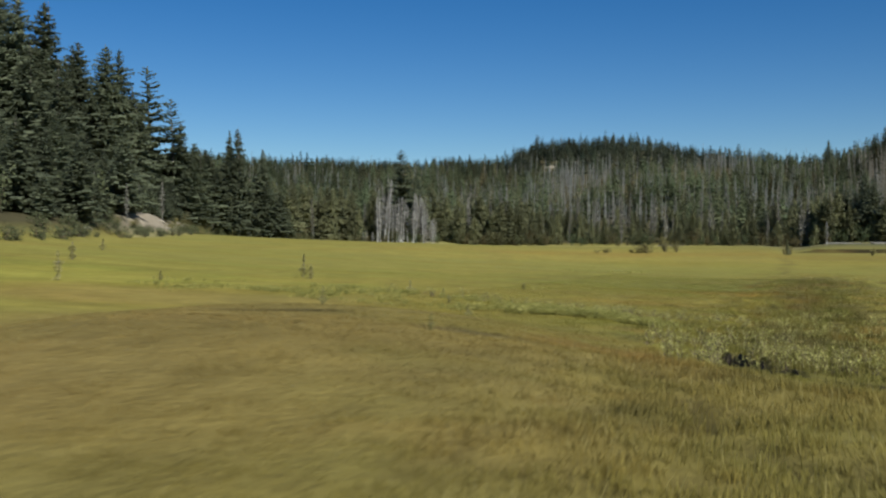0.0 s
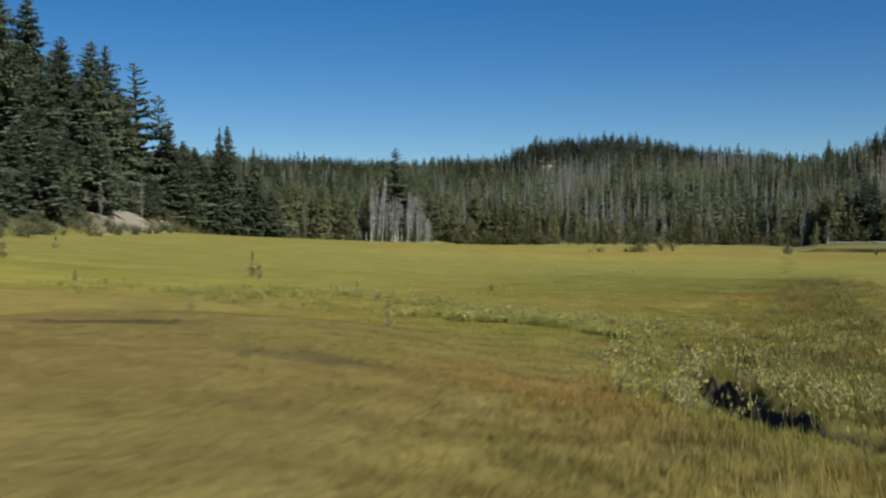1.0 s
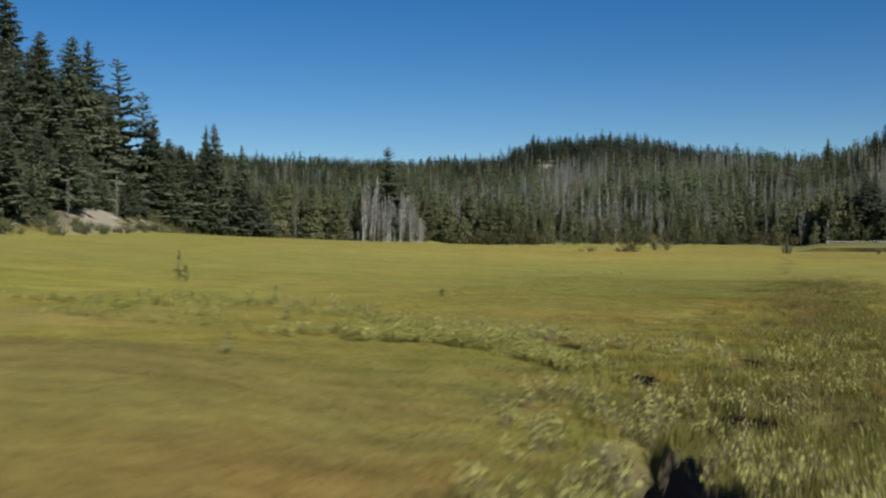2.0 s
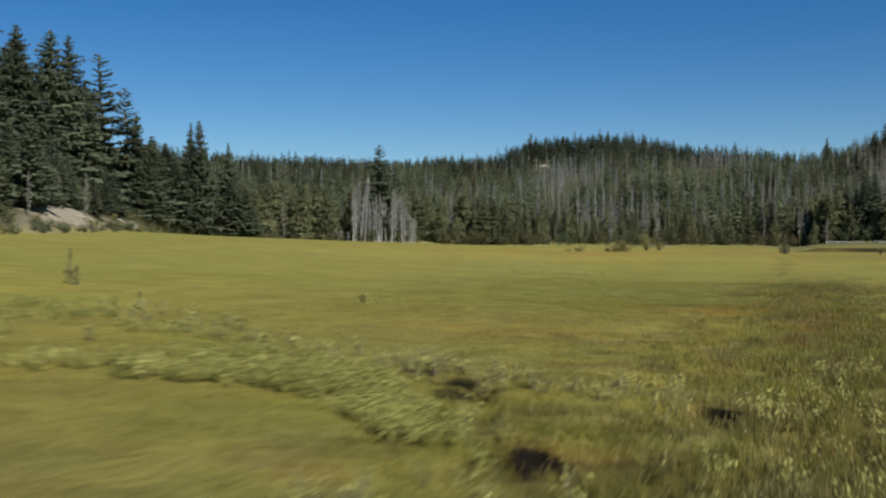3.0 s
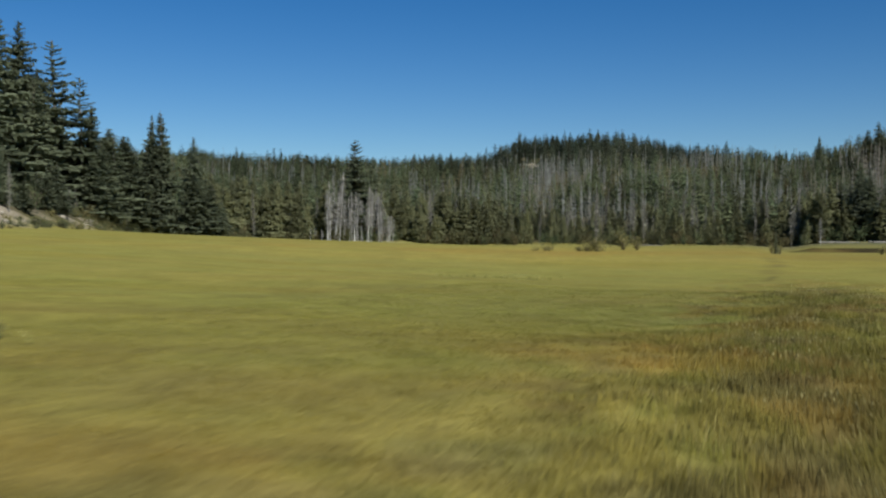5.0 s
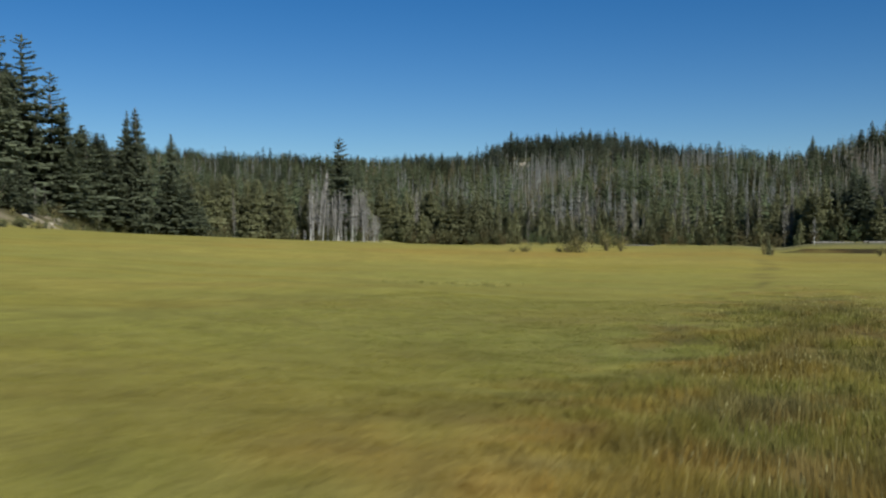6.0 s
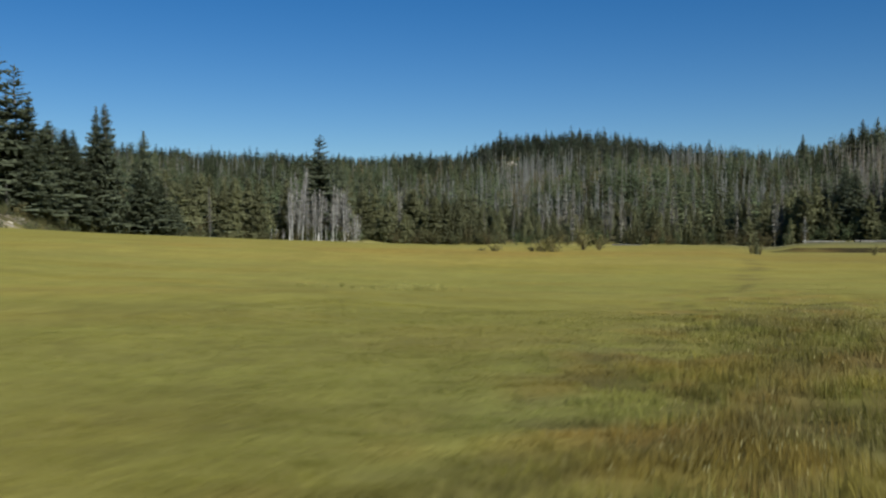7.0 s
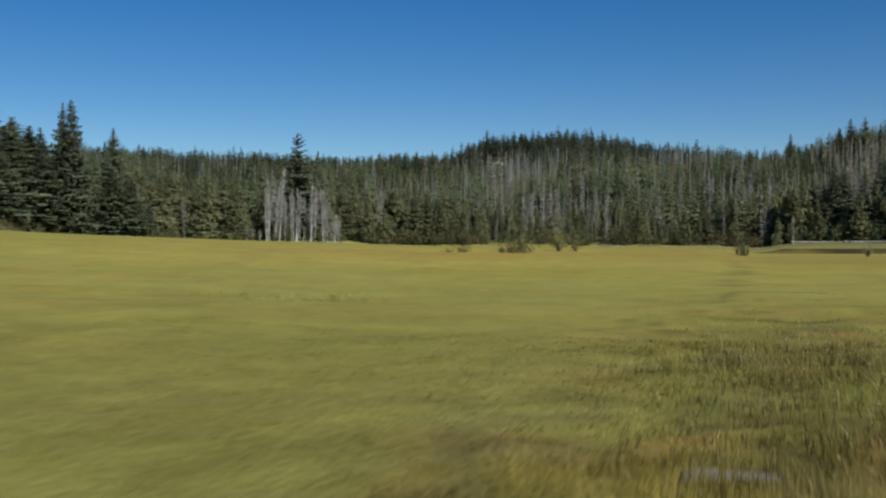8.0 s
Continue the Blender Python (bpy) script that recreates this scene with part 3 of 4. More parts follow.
def coloured(vf, colour, seed):
    rng = np.random.default_rng(seed)
    v, f = vf
    return v, f, np.array(colour) * rng.uniform(0.92, 1.08, (len(v), 1))


LIVE_FAR = [coloured(join([conifer(s, 20, 14, 6, 1, sp, gaps=0.08, hang=1.6, taper=0.75, leafy=1.25), bole(19, 0.18, 4, s)]), (0.110, 0.122, 0.068), s) for s, sp in ((41, 0.15), (42, 0.17), (43, 0.13), (44, 0.16))]
DEAD_FAR = [coloured(join([snag(s, 20, 60, 0.055, 0.085, True), bole(20, 0.085, 4, s)]), (0.275, 0.275, 0.250), s) for s in (51, 52, 53)]
rng = np.random.default_rng(7)
live, dead = [], []
for a, k in zip(rng.uniform(-0.32, 0.60, 9500), rng.uniform(0, 1, 9500)):
    y = 350 + 730 * k ** 1.1
    x = a * y
    if y - float(wood_line(x)) < 40 or (x < -50 and y < 330) or (abs(a - 0.0889) < 0.0075 and 650 < y < 782):
        continue
    if np.hypot(x - 69.5, (y - 775) * 0.4) < 8:
        continue
    z = float(land(x, y)) - 0.3
    here = float(vnoise(np.array([x]), np.array([y]), 38, 31)[0])
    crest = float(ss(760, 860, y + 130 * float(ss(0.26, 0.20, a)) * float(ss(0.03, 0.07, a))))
    grey = (0.06 + 0.30 * float(here > 0.55) + 0.70 * float(ss(0.04, 0.12, a)) * float(ss(0.52, 0.44, a)) * float(ss(0.34, 0.56, here))) * (1 - 0.93 * crest)
    s, w, turn = rng.uniform(0.55, 0.95), rng.uniform(0.9, 1.35), rng.uniform(0, 6.28)
    if rng.random() < grey:
        b, brown = rng.uniform(0.6, 1.35), float(ss(0.33, 0.37, a)) * rng.random()      # browner where the needles still hang on
        dead.append((x, y, z, s * 1.02, w, turn, int(rng.integers(3)), (b, b * rng.uniform(0.95, 1.0) * (1 - 0.14 * brown), b * rng.uniform(0.88, 1.0) * (1 - 0.28 * brown))))
    elif len(live) < 4000:
        if crest > 0.5:
            s, w = rng.uniform(0.42, 0.78) + 0.30 * rng.random() ** 5, w * 1.25
        b = (rng.uniform(0.6, 1.05) + 0.75 * float(ss(0.2, 0.8, vnoise(np.array([x]), np.array([y]), 42, 33)[0])) - 0.1) * (1 - 0.38 * crest) * (1 - 0.25 * float(ss(0.34, 0.46, a)))        # darker firs towards the crest; lens vignette painted in to the right
        brown = 1 + 0.22 * float(rng.random() < 0.16) * (1 - crest)
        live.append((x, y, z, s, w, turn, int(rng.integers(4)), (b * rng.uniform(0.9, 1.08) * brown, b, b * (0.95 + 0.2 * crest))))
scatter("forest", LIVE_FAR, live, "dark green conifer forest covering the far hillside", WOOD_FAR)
scatter("dead_forest", DEAD_FAR, dead, "grey dead standing trees among the hillside forest", WOOD_FAR)
print("far trees", len(live), len(dead))


# ---- meadow grass ----
def stature(x, y):
    """How tall the sward stands: short turf over most of the meadow, tall sedge in the rough strip and beside the channel."""
    strip = 0.947 * x - 0.321 * y + 2.0 * (vnoise(x, y, 5, 64) - 0.5)
    tall = ss(-3.2, -0.2, strip) * ss(16, 9, strip) * (0.5 + 0.5 * ss(13, 20, y)) * ss(82, 64, y)
    tall = np.maximum(tall * (1 - 0.75 * ss(1.6, 0.7, creek_distance(x, y)) * ss(21, 19, y) * ss(5.3, 5.0, x)), 0.7 * ss(1.6, 0.5, creek_distance(x, y)) * ss(31, 27, y) * ss(20, 22, y))
    return 0.30 + 0.70 * tall


def blades(name, xs, ys, height, width, parts, seed, label, pale=0.05, lean=0.6, vary=0.11):
    rng = np.random.default_rng(seed)
    n = len(xs)
    z = ground_z(xs, ys) - 0.02
    h = height * rng.uniform(0.55, 1.25, n) * (0.7 + 0.6 * vnoise(xs, ys, 0.55, 63)) * stature(xs, ys)
    w = width * rng.uniform(0.7, 1.3, n)
    a = rng.uniform(0, 2 * math.pi, n)
    l = np.abs(rng.normal(0, lean, n)) * h
    b = rng.uniform(0, 2 * math.pi, n)
    sx, sy = np.cos(a) * w, np.sin(a) * w
    dx, dy = np.cos(b) * l, np.sin(b) * l
    col = tint(xs, ys) * rng.uniform(1 - vary, 1 + vary, (n, 1))
    stalk = rng.random(n) < pale
    col[stalk] = col[stalk] * 0.5 + np.array((0.38, 0.32, 0.13)) * 0.6
    h[stalk] *= 1.25
    if parts == 1:
        v = np.stack([np.stack([xs - sx, ys - sy, z], -1), np.stack([xs + sx, ys + sy, z], -1), np.stack([xs + dx, ys + dy, z + h], -1)], 1)
        f = np.arange(3 * n).reshape(n, 3)
        c = np.stack([col, col, col * 1.05], 1)
    else:
        mx, my = dx * 0.35, dy * 0.35
        v = np.stack([np.stack([xs - sx, ys - sy, z], -1), np.stack([xs + sx, ys + sy, z], -1),
                      np.stack([xs + mx + sx * 0.8, ys + my + sy * 0.8, z + h * 0.6], -1), np.stack([xs + mx - sx * 0.8, ys + my - sy * 0.8, z + h * 0.6], -1),
                      np.stack([xs + dx, ys + dy, z + h], -1)], 1)
        o = (np.arange(n) * 5)[:, None, None]
        f = (np.array([(0, 1, 2), (0, 2, 3), (3, 2, 4)])[None] + o).reshape(-1, 3)
        c = np.stack([col, col, col, col, col * 1.1 + 0.01], 1)
    me = mesh_of(name, v.reshape(-1, 3), f, BLADE, c.reshape(-1, 3))
    return tagged(new(name, me), label, "grass", kind="stuff")


def sward_room(x, y):
    """False where the creek, a hole or the puddle leaves no room for grass."""
    ok = creek_distance(x, y) > (creek_half(x, y) + 0.02) * ss(0.2, 0.5, creek_open(y))
    for hx, hy, r in HOLES:
        ok &= np.hypot(x - hx, (y - hy) * 0.75) > r + 0.25 * (vnoise(x, y, 0.3, 54) - 0.5)
    px, py, rx, ry = PUDDLE
    ok &= np.hypot((x - px) / rx, (y - py) / ry) > 1.0
    ok &= (x < 64) | (y < 199) | (y > 202.5)
    ok &= pocket(x, y) < 0.15 + 0.85 * vnoise(x * 31.7, y * 29.3, 1.0, 53)
    return ok & ((bank_line(y) - x < 0.5) | ((y > 295) & (x > -38))) & (y < wood_line(x) + 9)


rng = np.random.default_rng(12)


def sow(lo, hi, density, box, tuft):
    x0, x1, y0, y1 = box
    n = int(density * (x1 - x0) * (y1 - y0) / tuft)
    cx, cy = rng.uniform(x0, x1, n), rng.uniform(y0, y1, n)
    d = nearness(cx, cy)
    keep = (d >= lo) & (d < hi)
    cx, cy, d = cx[keep], cy[keep], d[keep]
    spread = 0.05 + 0.006 * d
    x = np.repeat(cx, tuft) + rng.normal(0, 1, len(cx) * tuft) * np.repeat(spread, tuft)
    y = np.repeat(cy, tuft) + rng.normal(0, 1, len(cx) * tuft) * np.repeat(spread, tuft)
    keep = sward_room(x, y)
    return x[keep], y[keep]


for lo, hi, density, box, tuft, height, width, parts in (
        (0, 9.5, 560, (-12, 28, 3, 70), 14, 0.20, 0.0045, 3), (9.5, 20, 260, (-26, 34, 3, 80), 8, 0.17, 0.007, 3),
        (20, 42, 80, (-50, 45, 3, 105), 4, 0.09, 0.013, 1), (42, 90, 12, (-60, 75, 20, 160), 3, 0.035, 0.030, 1), (90, 210, 1.6, (-70, 130, 60, 345), 3, 0.10, 0.07, 1)):
    xs, ys = sow(lo, hi, density, box, tuft)
    print("blades", lo, len(xs))
    blades("grass", xs, ys, height, width, parts, int(lo) + 3, "olive, tan and rusty sedge grass of the meadow")


xs, ys = rng.uniform(0, 30, 42000), rng.uniform(8, 75, 42000)
across = 0.947 * xs - 0.321 * ys
keep = (across > -1.2) & (across < 4.8) & (vnoise(xs, ys, 2.0, 41) * 0.6 + vnoise(xs, ys, 0.5, 42) * 0.4 > 0.44 + 0.3 * (1 - ss(19, 24, ys) * ss(36, 31, ys)) * rng.random(len(xs))) & sward_room(xs, ys)


def seed_heads(xs, ys, seed):
    """Thin straw stems, each with a small pale head of two crossed lozenges."""
    rng = np.random.default_rng(seed)
    n = len(xs)
    z, h = ground_z(xs, ys), rng.uniform(0.16, 0.34, n)
    w, l = rng.uniform(0, 6.28, n), np.abs(rng.normal(0, 0.12, n)) * h
    top = np.stack([xs + np.cos(w) * l, ys + np.sin(w) * l, z + h], -1)
    foot = np.stack([xs, ys, z - 0.02], -1)
    a = rng.uniform(0, 3.14, n)
    s1 = np.stack([np.cos(a), np.sin(a), np.zeros(n)], -1)
    s2 = np.stack([-np.sin(a), np.cos(a), np.zeros(n)], -1)
    big = rng.uniform(0.004, 0.011, (n, 1))
    up = np.array((0, 0, 1.0)) * big * rng.uniform(1.5, 3.0, (n, 1))
    v = np.stack([foot - s1 * 0.003, foot + s1 * 0.003, top, top - up, top + s1 * big, top + up, top - s1 * big, top + s2 * big, top - s2 * big], 1)
    f = (np.array([(0, 1, 2), (3, 4, 5), (3, 5, 6), (3, 7, 5), (3, 5, 8)])[None] + (np.arange(n) * 9)[:, None, None]).reshape(-1, 3)
    stem = tint(xs, ys) * 0.5 + np.array((0.17, 0.14, 0.06))
    head = np.array((0.48, 0.42, 0.19)) * rng.uniform(0.45, 1.25, (n, 1))
    c = np.concatenate([np.repeat(stem[:, None], 3, 1), np.repeat(head[:, None], 6, 1)], 1)
    me = mesh_of("seed_stalks", v.reshape(-1, 3), f, BLADE, c.reshape(-1, 3))
    return tagged(new("seed_stalks", me), "pale straw seed stalks standing above the brown sedge", "grass", kind="stuff")


seed_heads(xs[keep], ys[keep], 77)


# ---- shrubs, saplings and other things on the meadow ----
def willow(seed, stems=11, height=0.38, leaves=15, leaf=0.02):
    rng = np.random.default_rng(seed)
    wood, foliage = [], []
    for i in range(stems):
        w = rng.uniform(0, 6.28)
        l = rng.uniform(0.15, 0.6) * height
        h = height * rng.uniform(0.65, 1.1)
        p = [np.array((0.05 * math.cos(w), 0.05 * math.sin(w), -0.04)), np.array((l * 0.5 * math.cos(w), l * 0.5 * math.sin(w), h * 0.55)), np.array((l * math.cos(w), l * math.sin(w), h))]
        wood.append(tube(p, (0.005, 0.004, 0.002), 3))
        for k in range(leaves):
            s = rng.uniform(0.3, 1.0)
            c = (p[0] + (p[1] - p[0]) * s * 2) if s < 0.5 else (p[1] + (p[2] - p[1]) * (s * 2 - 1))
            a, b = rng.normal(0, 1, 3), rng.normal(0, 1, 3)
            a /= np.linalg.norm(a)
            b -= a * (a @ b)
            b /= np.linalg.norm(b)
            s1 = leaf * rng.uniform(0.7, 1.4)
            c = c + a * s1
            foliage.append((np.array((c - a * s1, c + b * s1 * 0.45, c + a * s1 * 1.1, c - b * s1 * 0.45)), np.array([(0, 1, 2), (0, 2, 3)])))
    ob = tagged(new("willow_shrub"), "low willow shrub with pale yellow leaves growing beside the creek", "shrub", "willows along the creek")
    tagged(part("wood", mesh_of("wood", *join(wood), TWIG), ob), kind="stuff")
    tagged(part("foliage", mesh_of("foliage", *join(foliage), LEAF), ob), kind="stuff")
    return ob


WILLOW = [willow(61, 8, 0.36, 11, 0.021), willow(62, 9, 0.42, 10, 0.021), willow(63, 7, 0.3, 11, 0.020), willow(64, 8, 0.40, 10, 0.025)]
random.seed(9)
places = []
for _ in range(170):                                   # the creek's banks
    k = random.choice((random.uniform(2, 7), random.uniform(9, 14.5), random.uniform(2, 14.5)))
    i = int(k)
    p = CREEK_LINE[i] + (CREEK_LINE[i + 1] - CREEK_LINE[i]) * (k - i)
    g = 0.5 if p[1] > 29 else 0.75
    places.append((p[0] + random.gauss(0.15, g), p[1] + random.gauss(0, g)))
for _ in range(100):                                   # the thicket beyond the creek
    x = random.uniform(5.8, 14)
    places.append((x, random.uniform(18, 30.5 if x < 10.5 else 35.5)))
for cx, cy, reach, number in ((4.25, 17.0, 0.45, 16), (5.95, 18.7, 0.30, 14), (6.3, 17.3, 0.3, 8), (5.1, 22.2, 0.5, 18), (5.95, 16.2, 0.3, 8), (7.0, 22.8, 0.3, 7),
                              (8.1, 29.4, 0.45, 16), (9.0, 28.0, 0.4, 10), (5.2, 31.5, 0.22, 22), (7.6, 23.5, 1.0, 14), (9.3, 24.6, 1.0, 14), (8.1, 28.4, 0.1, 7), (8.98, 28.4, 0.12, 8)):    # clumps at the water's edge
    for _ in range(number):
        places.append((random.gauss(cx, reach), random.gauss(cy, reach * 1.3)))
for _ in range(36):                                    # the dense clump over the open channel
    places.append((random.gauss(6.0, 0.8), random.uniform(14.5, 21)))
for _ in range(16):                                    # a pale clump, and seedlings through the rough sedge
    places.append((random.gauss(11.9, 0.6), random.gauss(34.0, 0.3)))
places += [(3.2, 44.2), (3.5, 44.4), (7.9, 30.0), (8.2, 30.3), (8.0, 30.2)]
for _ in range(80):
    k = random.uniform(22, 33)
    places.append((0.34 * k + random.uniform(-1.2, 4.0), k))
for _ in range(44):                                    # a thin row leading up to the creek's bend
    k = random.uniform(0, 3)
    places.append((float(np.interp(k, (0, 1, 2, 3), (-4.2, -0.4, 2.9, 5.0))) + random.gauss(0, 0.35), float(np.interp(k, (0, 1, 2, 3), (36.2, 29.7, 29.4, 30.5))) + random.gauss(0, 0.35)))
for _ in range(75):                                    # a pale patch far along the strip
    k = random.choice((random.uniform(0, 1), random.gauss(0.5, 0.12)))
    places.append((12.2 + 2.6 * k + random.gauss(0, 0.3), 81.5 + 5.0 * k + random.gauss(0, 0.5)))
belt = {(random.uniform(9, 16), random.gauss(84, 1.2)) for _ in range(24)}
for _ in range(5200):                                  # the leafy belt on the near side of the upper reach
    y = random.uniform(24.2, 43)
    right = float(np.interp(y, (24.2, 26.5, 28.6, 30.5, 33, 36, 43), (6.0, 5.6, 5.0, 4.6, 2.6, 0.0, -6.0)))
    left = float(np.interp(y, (24.2, 26.4, 28.2, 28.9, 29.6, 31.5, 43), (5.5, 4.7, 3.6, 1.6, -1.6, -9, -17)))
    x = random.uniform(left, right)
    thick = float(vnoise(np.array([x * 0.6]), np.array([y * 1.3]), 1.5, 66)[0]) + 0.25 * float(ss(-2, 3, np.array(x)))
    if thick > 0.645 + 0.32 * random.random() and (x - left) / max(right - left, 0.1) > 0.5 * random.random() ** 2 and (y > 28.4 or random.random() < 0.45):
        belt.add((x, y))
leafage = []
for seed in (65, 66, 67, 68):
    ob = willow(seed, 7, 0.30, 12, 0.025)
    me = next(o for o in ob.children if o.name.startswith("foliage")).data
    v = np.array([tuple(q.co) for q in me.vertices])
    leafage.append((v, np.array([tuple(q.vertices) for q in me.polygons]), np.ones((len(v), 3))))
    retire(ob)
scatter("willow_belt", leafage, [(x, y, float(ground_z(np.array([x]), np.array([y]))[0]), random.uniform(0.35, 0.8), random.uniform(0.9, 1.5), random.uniform(0, 6), random.randrange(4), (1, 1, 1))
                                 for x, y in sorted(belt)], "belt of low pale-leaved willows along the upper creek", LEAF_BELT)
leafage, thicket, count = [], [], 0
for ob in WILLOW:
    me = next(o for o in ob.children if o.name.startswith("foliage")).data
    v = np.array([tuple(q.co) for q in me.vertices])
    leafage.append((v, np.array([tuple(q.vertices) for q in me.polygons]), np.ones((len(v), 3))))
for x, y in places:
    if (x, y) in belt or any(abs(x - hx) < r + 0.08 and -2.0 < y - hy < 0.5 for hx, hy, r in HOLES):
        continue
    if not bool(sward_room(np.array([x]), np.array([y]))[0]):
        continue
    size = random.uniform(0.6, 1.1) if (y < 24 and x < 7) or x < 5.5 else random.uniform(0.5, 0.9)
    if count < 270 and float(creek_distance(np.array(x), np.array(y))) < 2.4:
        set_on(random.choice(WILLOW), x, y, size, random.uniform(0.7, 1.2), sink=0.02)
        count += 1
    else:
        thicket.append((x, y, float(ground_z(np.array([x]), np.array([y]))[0]) - 0.05, size, random.uniform(0.8, 1.2), random.uniform(0, 6), random.randrange(4), (1, 1, 1)))
scatter("willow_thicket", leafage, thicket, "scattered low pale-leaved willows through the rough sedge", LEAF)
for ob in WILLOW:
    retire(ob)

def leafy_crown(seed, count=300, leaf=0.055):
    """Loose ragged crown of a metre-high sapling, as single leaves gathered in tiers."""
    rng = np.random.default_rng(seed)
    out = []
    tiers = rng.uniform(0.15, 0.95, 9)
    for _ in range(count):
        k = float(np.clip(rng.choice(tiers) + rng.normal(0, 0.05), 0.08, 1.04))
        w, r = rng.uniform(0, 6.28), 0.34 * (1.1 - k) ** 0.7 * rng.uniform(0.1, 1.0) * (1 + 0.4 * math.sin(seed + 9 * k))
        c = np.array((r * math.cos(w), r * math.sin(w), k))
        a, b = rng.normal(0, 1, 3), rng.normal(0, 1, 3)
        s = leaf * rng.uniform(0.6, 1.5)
        a, b = a / np.linalg.norm(a) * s, b / np.linalg.norm(b) * s * 0.7
        out.append((np.array((c - a, c + b, c + a, c - b)), np.array([(0, 1, 2), (0, 2, 3)])))
    return join(out)


SAPLING = [tree_thing("sapling", bole(1.0, 0.011, 5, s), leafy_crown(s), BARK, LEAF_SAPLING,
                      "small olive leafy sapling standing alone in the meadow grass", "sapling") for s in (71, 72, 73)]
for x, y, h, w in ((-8.6, 52.3, 1.25, 0.6), (-8.1, 51.6, 0.8, 0.8), (-3.3, 22.8, 0.45, 0.6), (-2.25, 40.8, 0.5, 1.0), (-0.5, 33.0, 0.35, 1.0), (0.1, 24.9, 0.35, 1.0),
                   (-13.1, 42.0, 0.5, 0.9), (-15.9, 38.0, 0.8, 0.7), (-23.0, 57.0, 1.1, 0.8), (-20.0, 47.8, 0.9, 0.8), (-0.5, 14.8, 0.3, 0.5), (-29, 78, 0.9, 1), (2.75, 45.2, 0.32, 1.3)):
    set_on(random.choice(SAPLING), x, y, h, w, sink=0.03)
for ob in SAPLING:
    retire(ob)


def bush(seed, height=3.0, leaf=LEAF_GREEN, label="low grey-green leafy bush at the meadow's edge"):
    rng = np.random.default_rng(seed)
    wood, foliage = [], []
    for i in range(9):
        w, l, h = rng.uniform(0, 6.28), rng.uniform(0.15, 0.55) * height, height * rng.uniform(0.6, 1.0)
        p = [np.array((0.1 * math.cos(w), 0.1 * math.sin(w), -0.2)), np.array((l * 0.4 * math.cos(w), l * 0.4 * math.sin(w), h * 0.5)), np.array((l * math.cos(w), l * math.sin(w), h))]
        wood.append(tube(p, (0.05, 0.035, 0.01), 4))
        for k in range(64):
            s = rng.uniform(0.2, 1.05)
            c = (p[0] + (p[1] - p[0]) * s * 2) if s < 0.5 else (p[1] + (p[2] - p[1]) * (s * 2 - 1))
            c = c + rng.normal(0, 0.13, 3) * height * 0.8
            a, b = rng.normal(0, 1, 3), rng.normal(0, 1, 3)
            r = 0.1 * rng.uniform(0.6, 1.5)
            a, b = a / np.linalg.norm(a) * r, b / np.linalg.norm(b) * r
            foliage.append((np.array((c - a, c + b, c + a, c - b)), np.array([(0, 1, 2), (0, 2, 3)])))
    ob = tagged(new("bush"), label, "bush", "bushes along the forest edge")
    tagged(part("wood", mesh_of("wood", *join(wood), TWIG), ob), kind="stuff")
    tagged(part("foliage", mesh_of("foliage", *join(foliage), leaf), ob), kind="stuff")
    return ob


BUSH = [bush(81), bush(82), bush(83)]
DRY_BUSH = [bush(84, 3.0, LEAF_OLIVE, "olive-brown dry bush standing in the meadow grass"), bush(85, 3.0, LEAF_OLIVE, "olive-brown dry bush standing in the meadow grass")]
for _ in range(80):
    y = random.choice((random.uniform(80, 150), random.uniform(105, 325)))
    x = float(bank_line(y)) - random.uniform(7, 16)
    set_on(random.choice(BUSH), x, y, random.uniform(0.6, 1.9), random.uniform(0.7, 1.1))
for _ in range(60):
    y = random.uniform(105, 325)
    x = float(bank_line(y)) - random.uniform(-1.5, 2)
    set_on(random.choice(BUSH), x, y, random.uniform(0.25, 0.55), 1.4)
for _ in range(40):                                    # scrub hiding the foot of the near bank
    y = random.uniform(72, 140)
    set_on(random.choice(BUSH), float(bank_line(y)) - random.uniform(-2.5, 5), y, random.uniform(0.25, 0.6), random.uniform(1.0, 1.4))
for _ in range(30):                                    # olive scrub along the foot of the bank
    y = random.uniform(105, 262)
    set_on(random.choice(DRY_BUSH), float(bank_line(y)) - random.uniform(-2.5, 4.5), y, random.uniform(0.2, 0.5), random.uniform(1.0, 1.5))
for x, y, k in ((30, 146.7, 0.75), (31.5, 146, 0.55), (62, 150, 0.4)):
    set_on(random.choice(DRY_BUSH), x, y, k, 1.0, sink=0.05)
for x, y, k, w in ((26.0, 139, 0.62, 1.3), (24.9, 139.4, 0.5, 1.4), (20.3, 140, 0.34, 1.5), (18.9, 140.5, 0.22, 1.8), (24.1, 140.2, 0.3, 1.6)):
    set_on(random.choice(DRY_BUSH), x, y, k, w, sink=0.3)
for x, y, k in ((49.2, 148.8, 0.42), (47.8, 147.2, 0.36)):
    set_on(random.choice(DRY_BUSH), x, y, k, 0.8, sink=0.05)
scrub = []
for ob in BUSH:
    me = next(o for o in ob.children if o.name.startswith("foliage")).data
    v = np.array([tuple(q.co) for q in me.vertices])
    f = np.array([tuple(q.vertices) for q in me.polygons])
    pick = np.arange(len(v)) // 4 % 2 == 0
    v, f = v[pick], np.arange(pick.sum()).reshape(-1, 4)[:, [0, 1, 2, 0, 2, 3]].reshape(-1, 3)
    scrub.append((v, f, np.repeat(rng.uniform(0.75, 1.25, (len(v) // 4, 1)), 4, 0) * np.array((0.100, 0.102, 0.050))))
edge = []
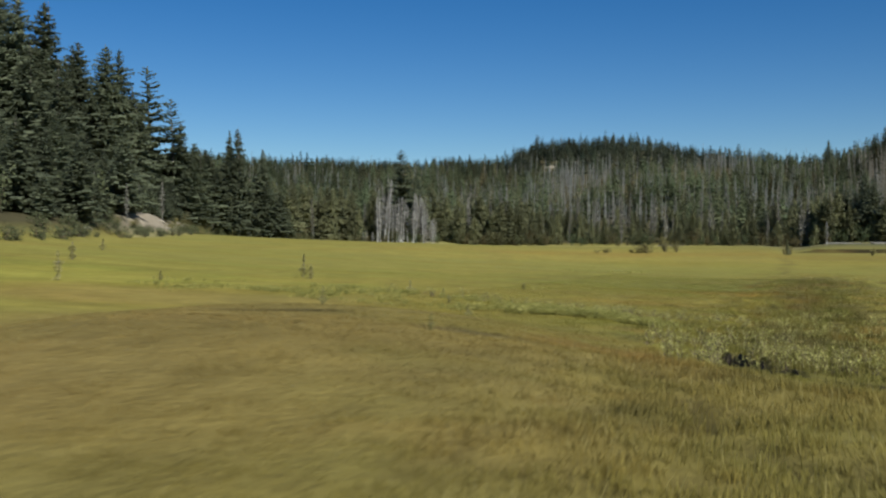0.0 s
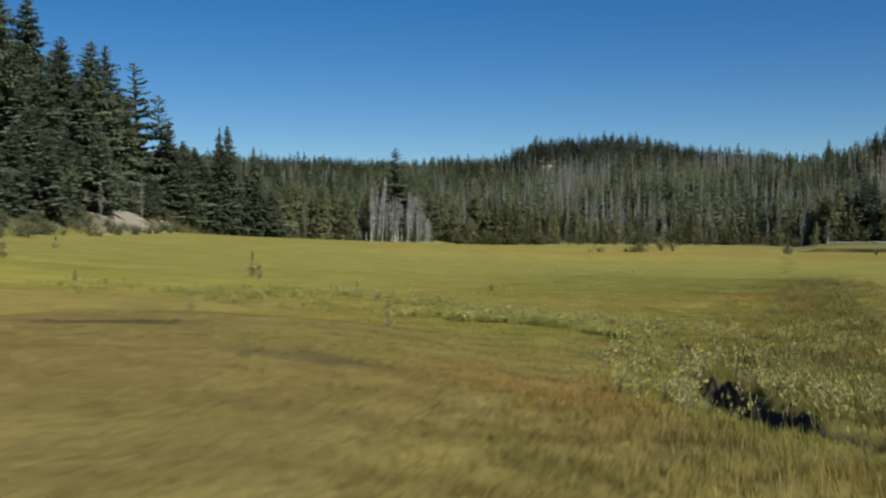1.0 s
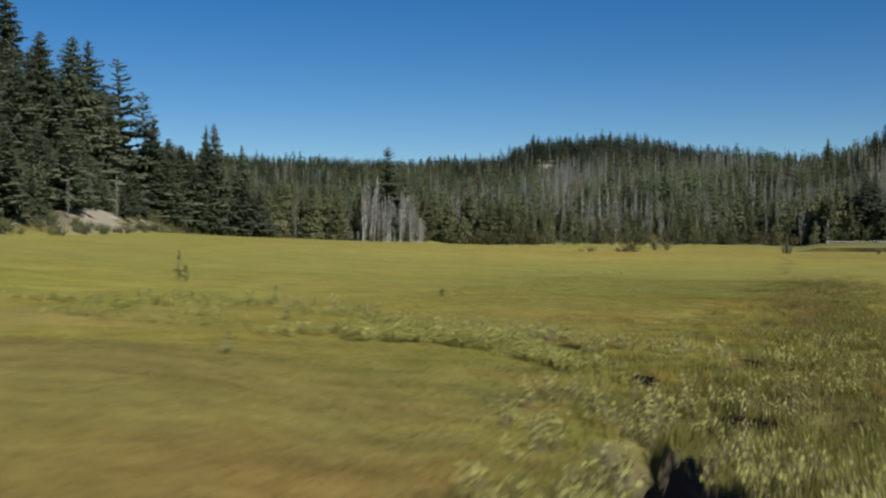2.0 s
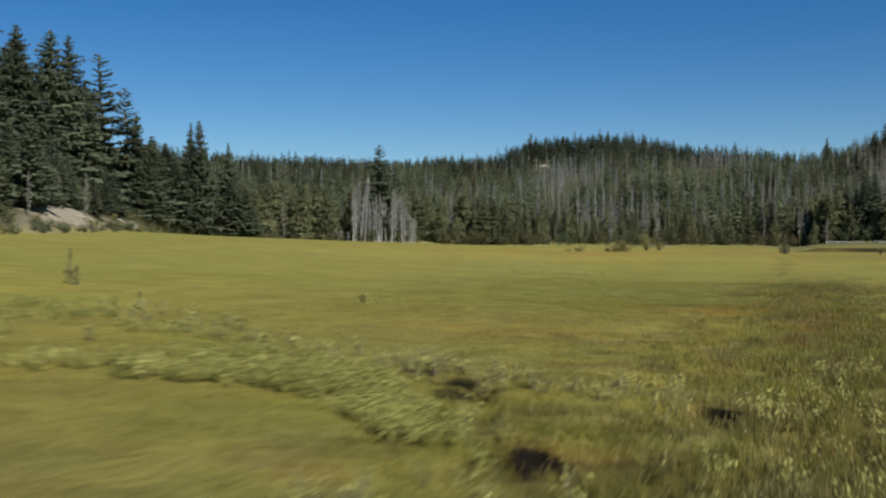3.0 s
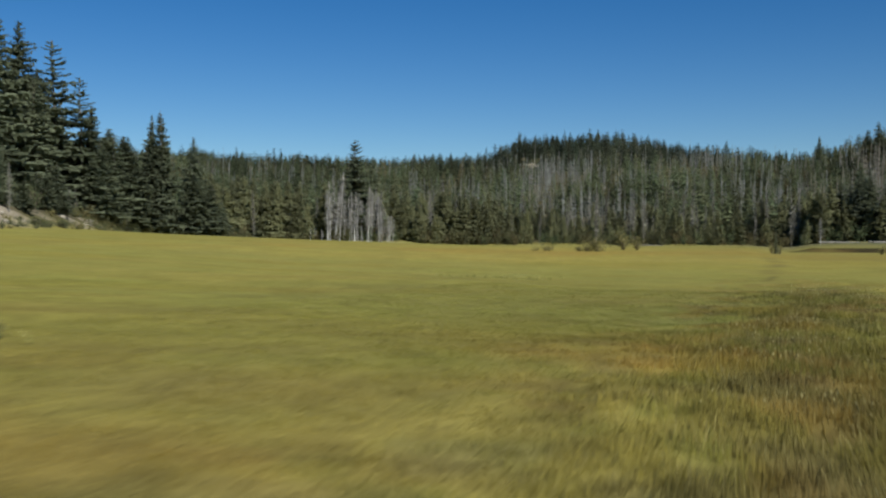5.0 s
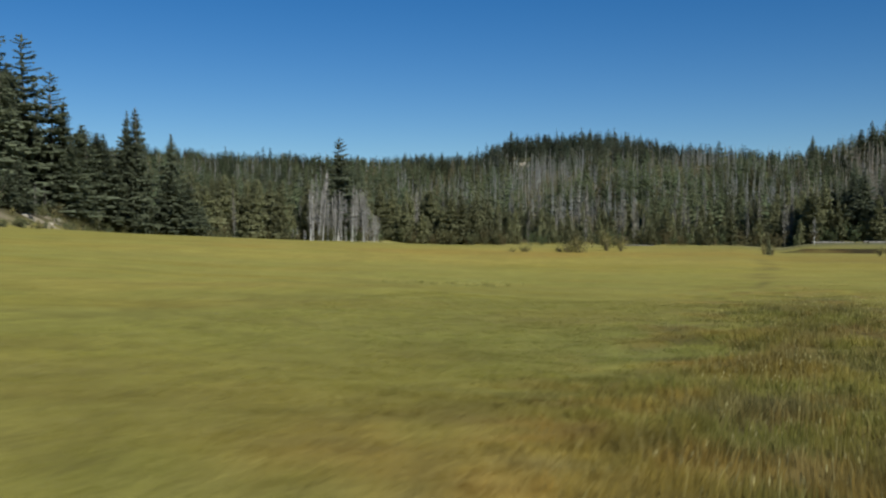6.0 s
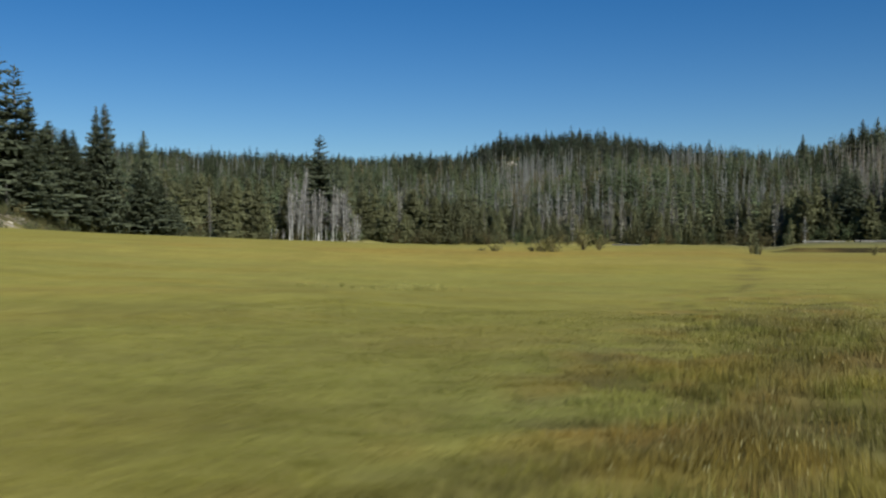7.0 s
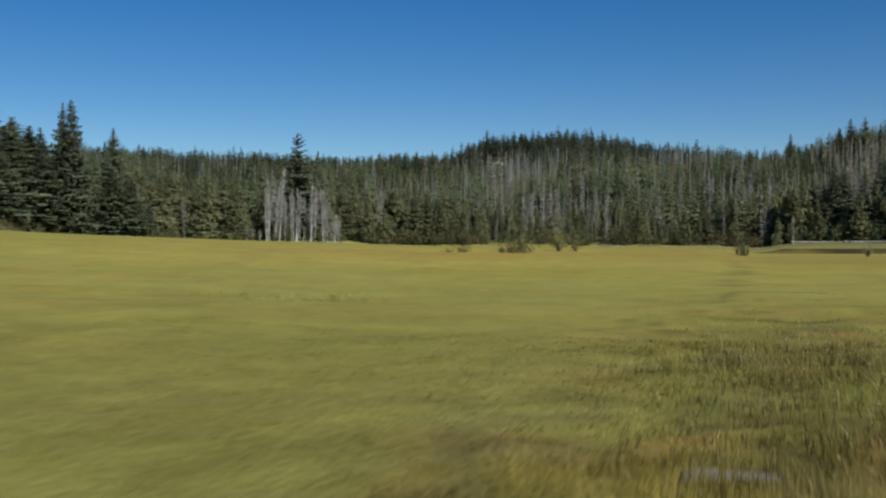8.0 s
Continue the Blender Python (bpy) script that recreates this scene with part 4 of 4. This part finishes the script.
for _ in range(260):
    x = random.uniform(-62, 165)
    y = float(wood_line(x)) + random.uniform(-2, 12)
    edge.append((x, y, float(land(x, y)) - 0.1, random.uniform(0.4, 1.9), random.uniform(0.8, 1.3), random.uniform(0, 6), random.randrange(3), (random.uniform(0.8, 1.25), 1.0, 1.0)))
for _ in range(120):                                   # and along the foot of the tall stand
    y = random.uniform(225, 322)
    x = float(bank_line(y)) - random.uniform(-1.0, 7)
    edge.append((x, y, float(land(x, y)) - 0.1, random.uniform(0.25, 0.95), random.uniform(0.9, 1.4), random.uniform(0, 6), random.randrange(3), (random.uniform(1.3, 1.7), 1.4, 1.25)))
scatter("scrub", scrub, edge, "olive scrub and young trees along the forest's foot", WOOD_FAR)
for ob in (*BUSH, *DRY_BUSH):
    retire(ob)


def boulder(seed):
    bm = bmesh.new()
    bmesh.ops.create_icosphere(bm, subdivisions=3, radius=1.0)
    for v in bm.verts:
        n = noise.noise(v.co * 1.3 + Vector((seed * 7.0, 0, 0))) * 0.35 + noise.noise(v.co * 3.1 + Vector((0, seed * 5.0, 0))) * 0.12
        v.co *= 1 + n
        v.co.z *= 0.6
    me = bpy.data.meshes.new("boulder")
    bm.to_mesh(me)
    bm.free()
    me.materials.append(STONE)
    return tagged(new("boulder", me), "pale weathered boulder half sunk in the ground", "boulder", "boulders")


ROCK = [boulder(1), boulder(2), boulder(3)]
for _ in range(24):
    y = random.choice((random.uniform(205, 245), random.uniform(110, 240)))
    set_on(random.choice(ROCK), float(bank_line(y)) - random.uniform(-0.5, 5), y, random.uniform(0.35, 1.0), random.uniform(0.9, 1.8), sink=0.25)
for dx, dy, k in ((0, 0, 2.6), (4, 3, 1.8), (-3, -3, 2.0), (2, -12, 1.6), (-2, -20, 1.5)):     # outcrop on the wooded hill
    set_on(ROCK[1], 69.5 + dx, 778 + dy, k * 1.5, 0.55, sink=0.3)
for ob in ROCK:
    retire(ob)


def fallen_log(length, radius, seed):
    rng = np.random.default_rng(seed)
    ks = np.linspace(0, 1, 8)
    pts = [(length * (k - 0.5), rng.normal(0, 0.06), radius * 0.8 + rng.normal(0, 0.03)) for k in ks]
    me = mesh_of("fallen_log", *tube(pts, [radius * (1 - 0.45 * k) for k in ks], 8), GREYWOOD, smooth=True)
    return tagged(new("fallen_log", me), "bleached grey fallen log lying at the forest edge", "log", "fallen logs")


LOG = [fallen_log(14, 0.3, 1), fallen_log(9, 0.24, 2)]
for x, y, turn in ((113, 258, 14), (121, 272, -16), (108, 281, 25), (72, 343, 3), (126, 290, 5)):
    set_on(random.choice(LOG), x, y, 1, 1, turn, 0.05)
for ob in LOG:
    retire(ob)

px, py, rx, ry = PUDDLE
ring = [(px + rx * 1.15 * math.cos(w) * (1 + 0.2 * math.sin(3 * w)), py + ry * 1.15 * math.sin(w) * (1 + 0.2 * math.cos(2 * w + 1)), 0) for w in np.linspace(0, 2 * math.pi, 25)[:-1]]
zp = float(land(px, py)) + float(relief(np.array([px]), np.array([py]))[0]) + 0.06
pv = [(px, py, zp)] + [(a, b, zp) for a, b, _ in ring]
pf = [(0, 1 + i, 1 + (i + 1) % 24) for i in range(24)]
tagged(new("puddle", mesh_of("puddle", pv, pf, POOL)), "small grey puddle among rusty sedge", "puddle", kind="structure")
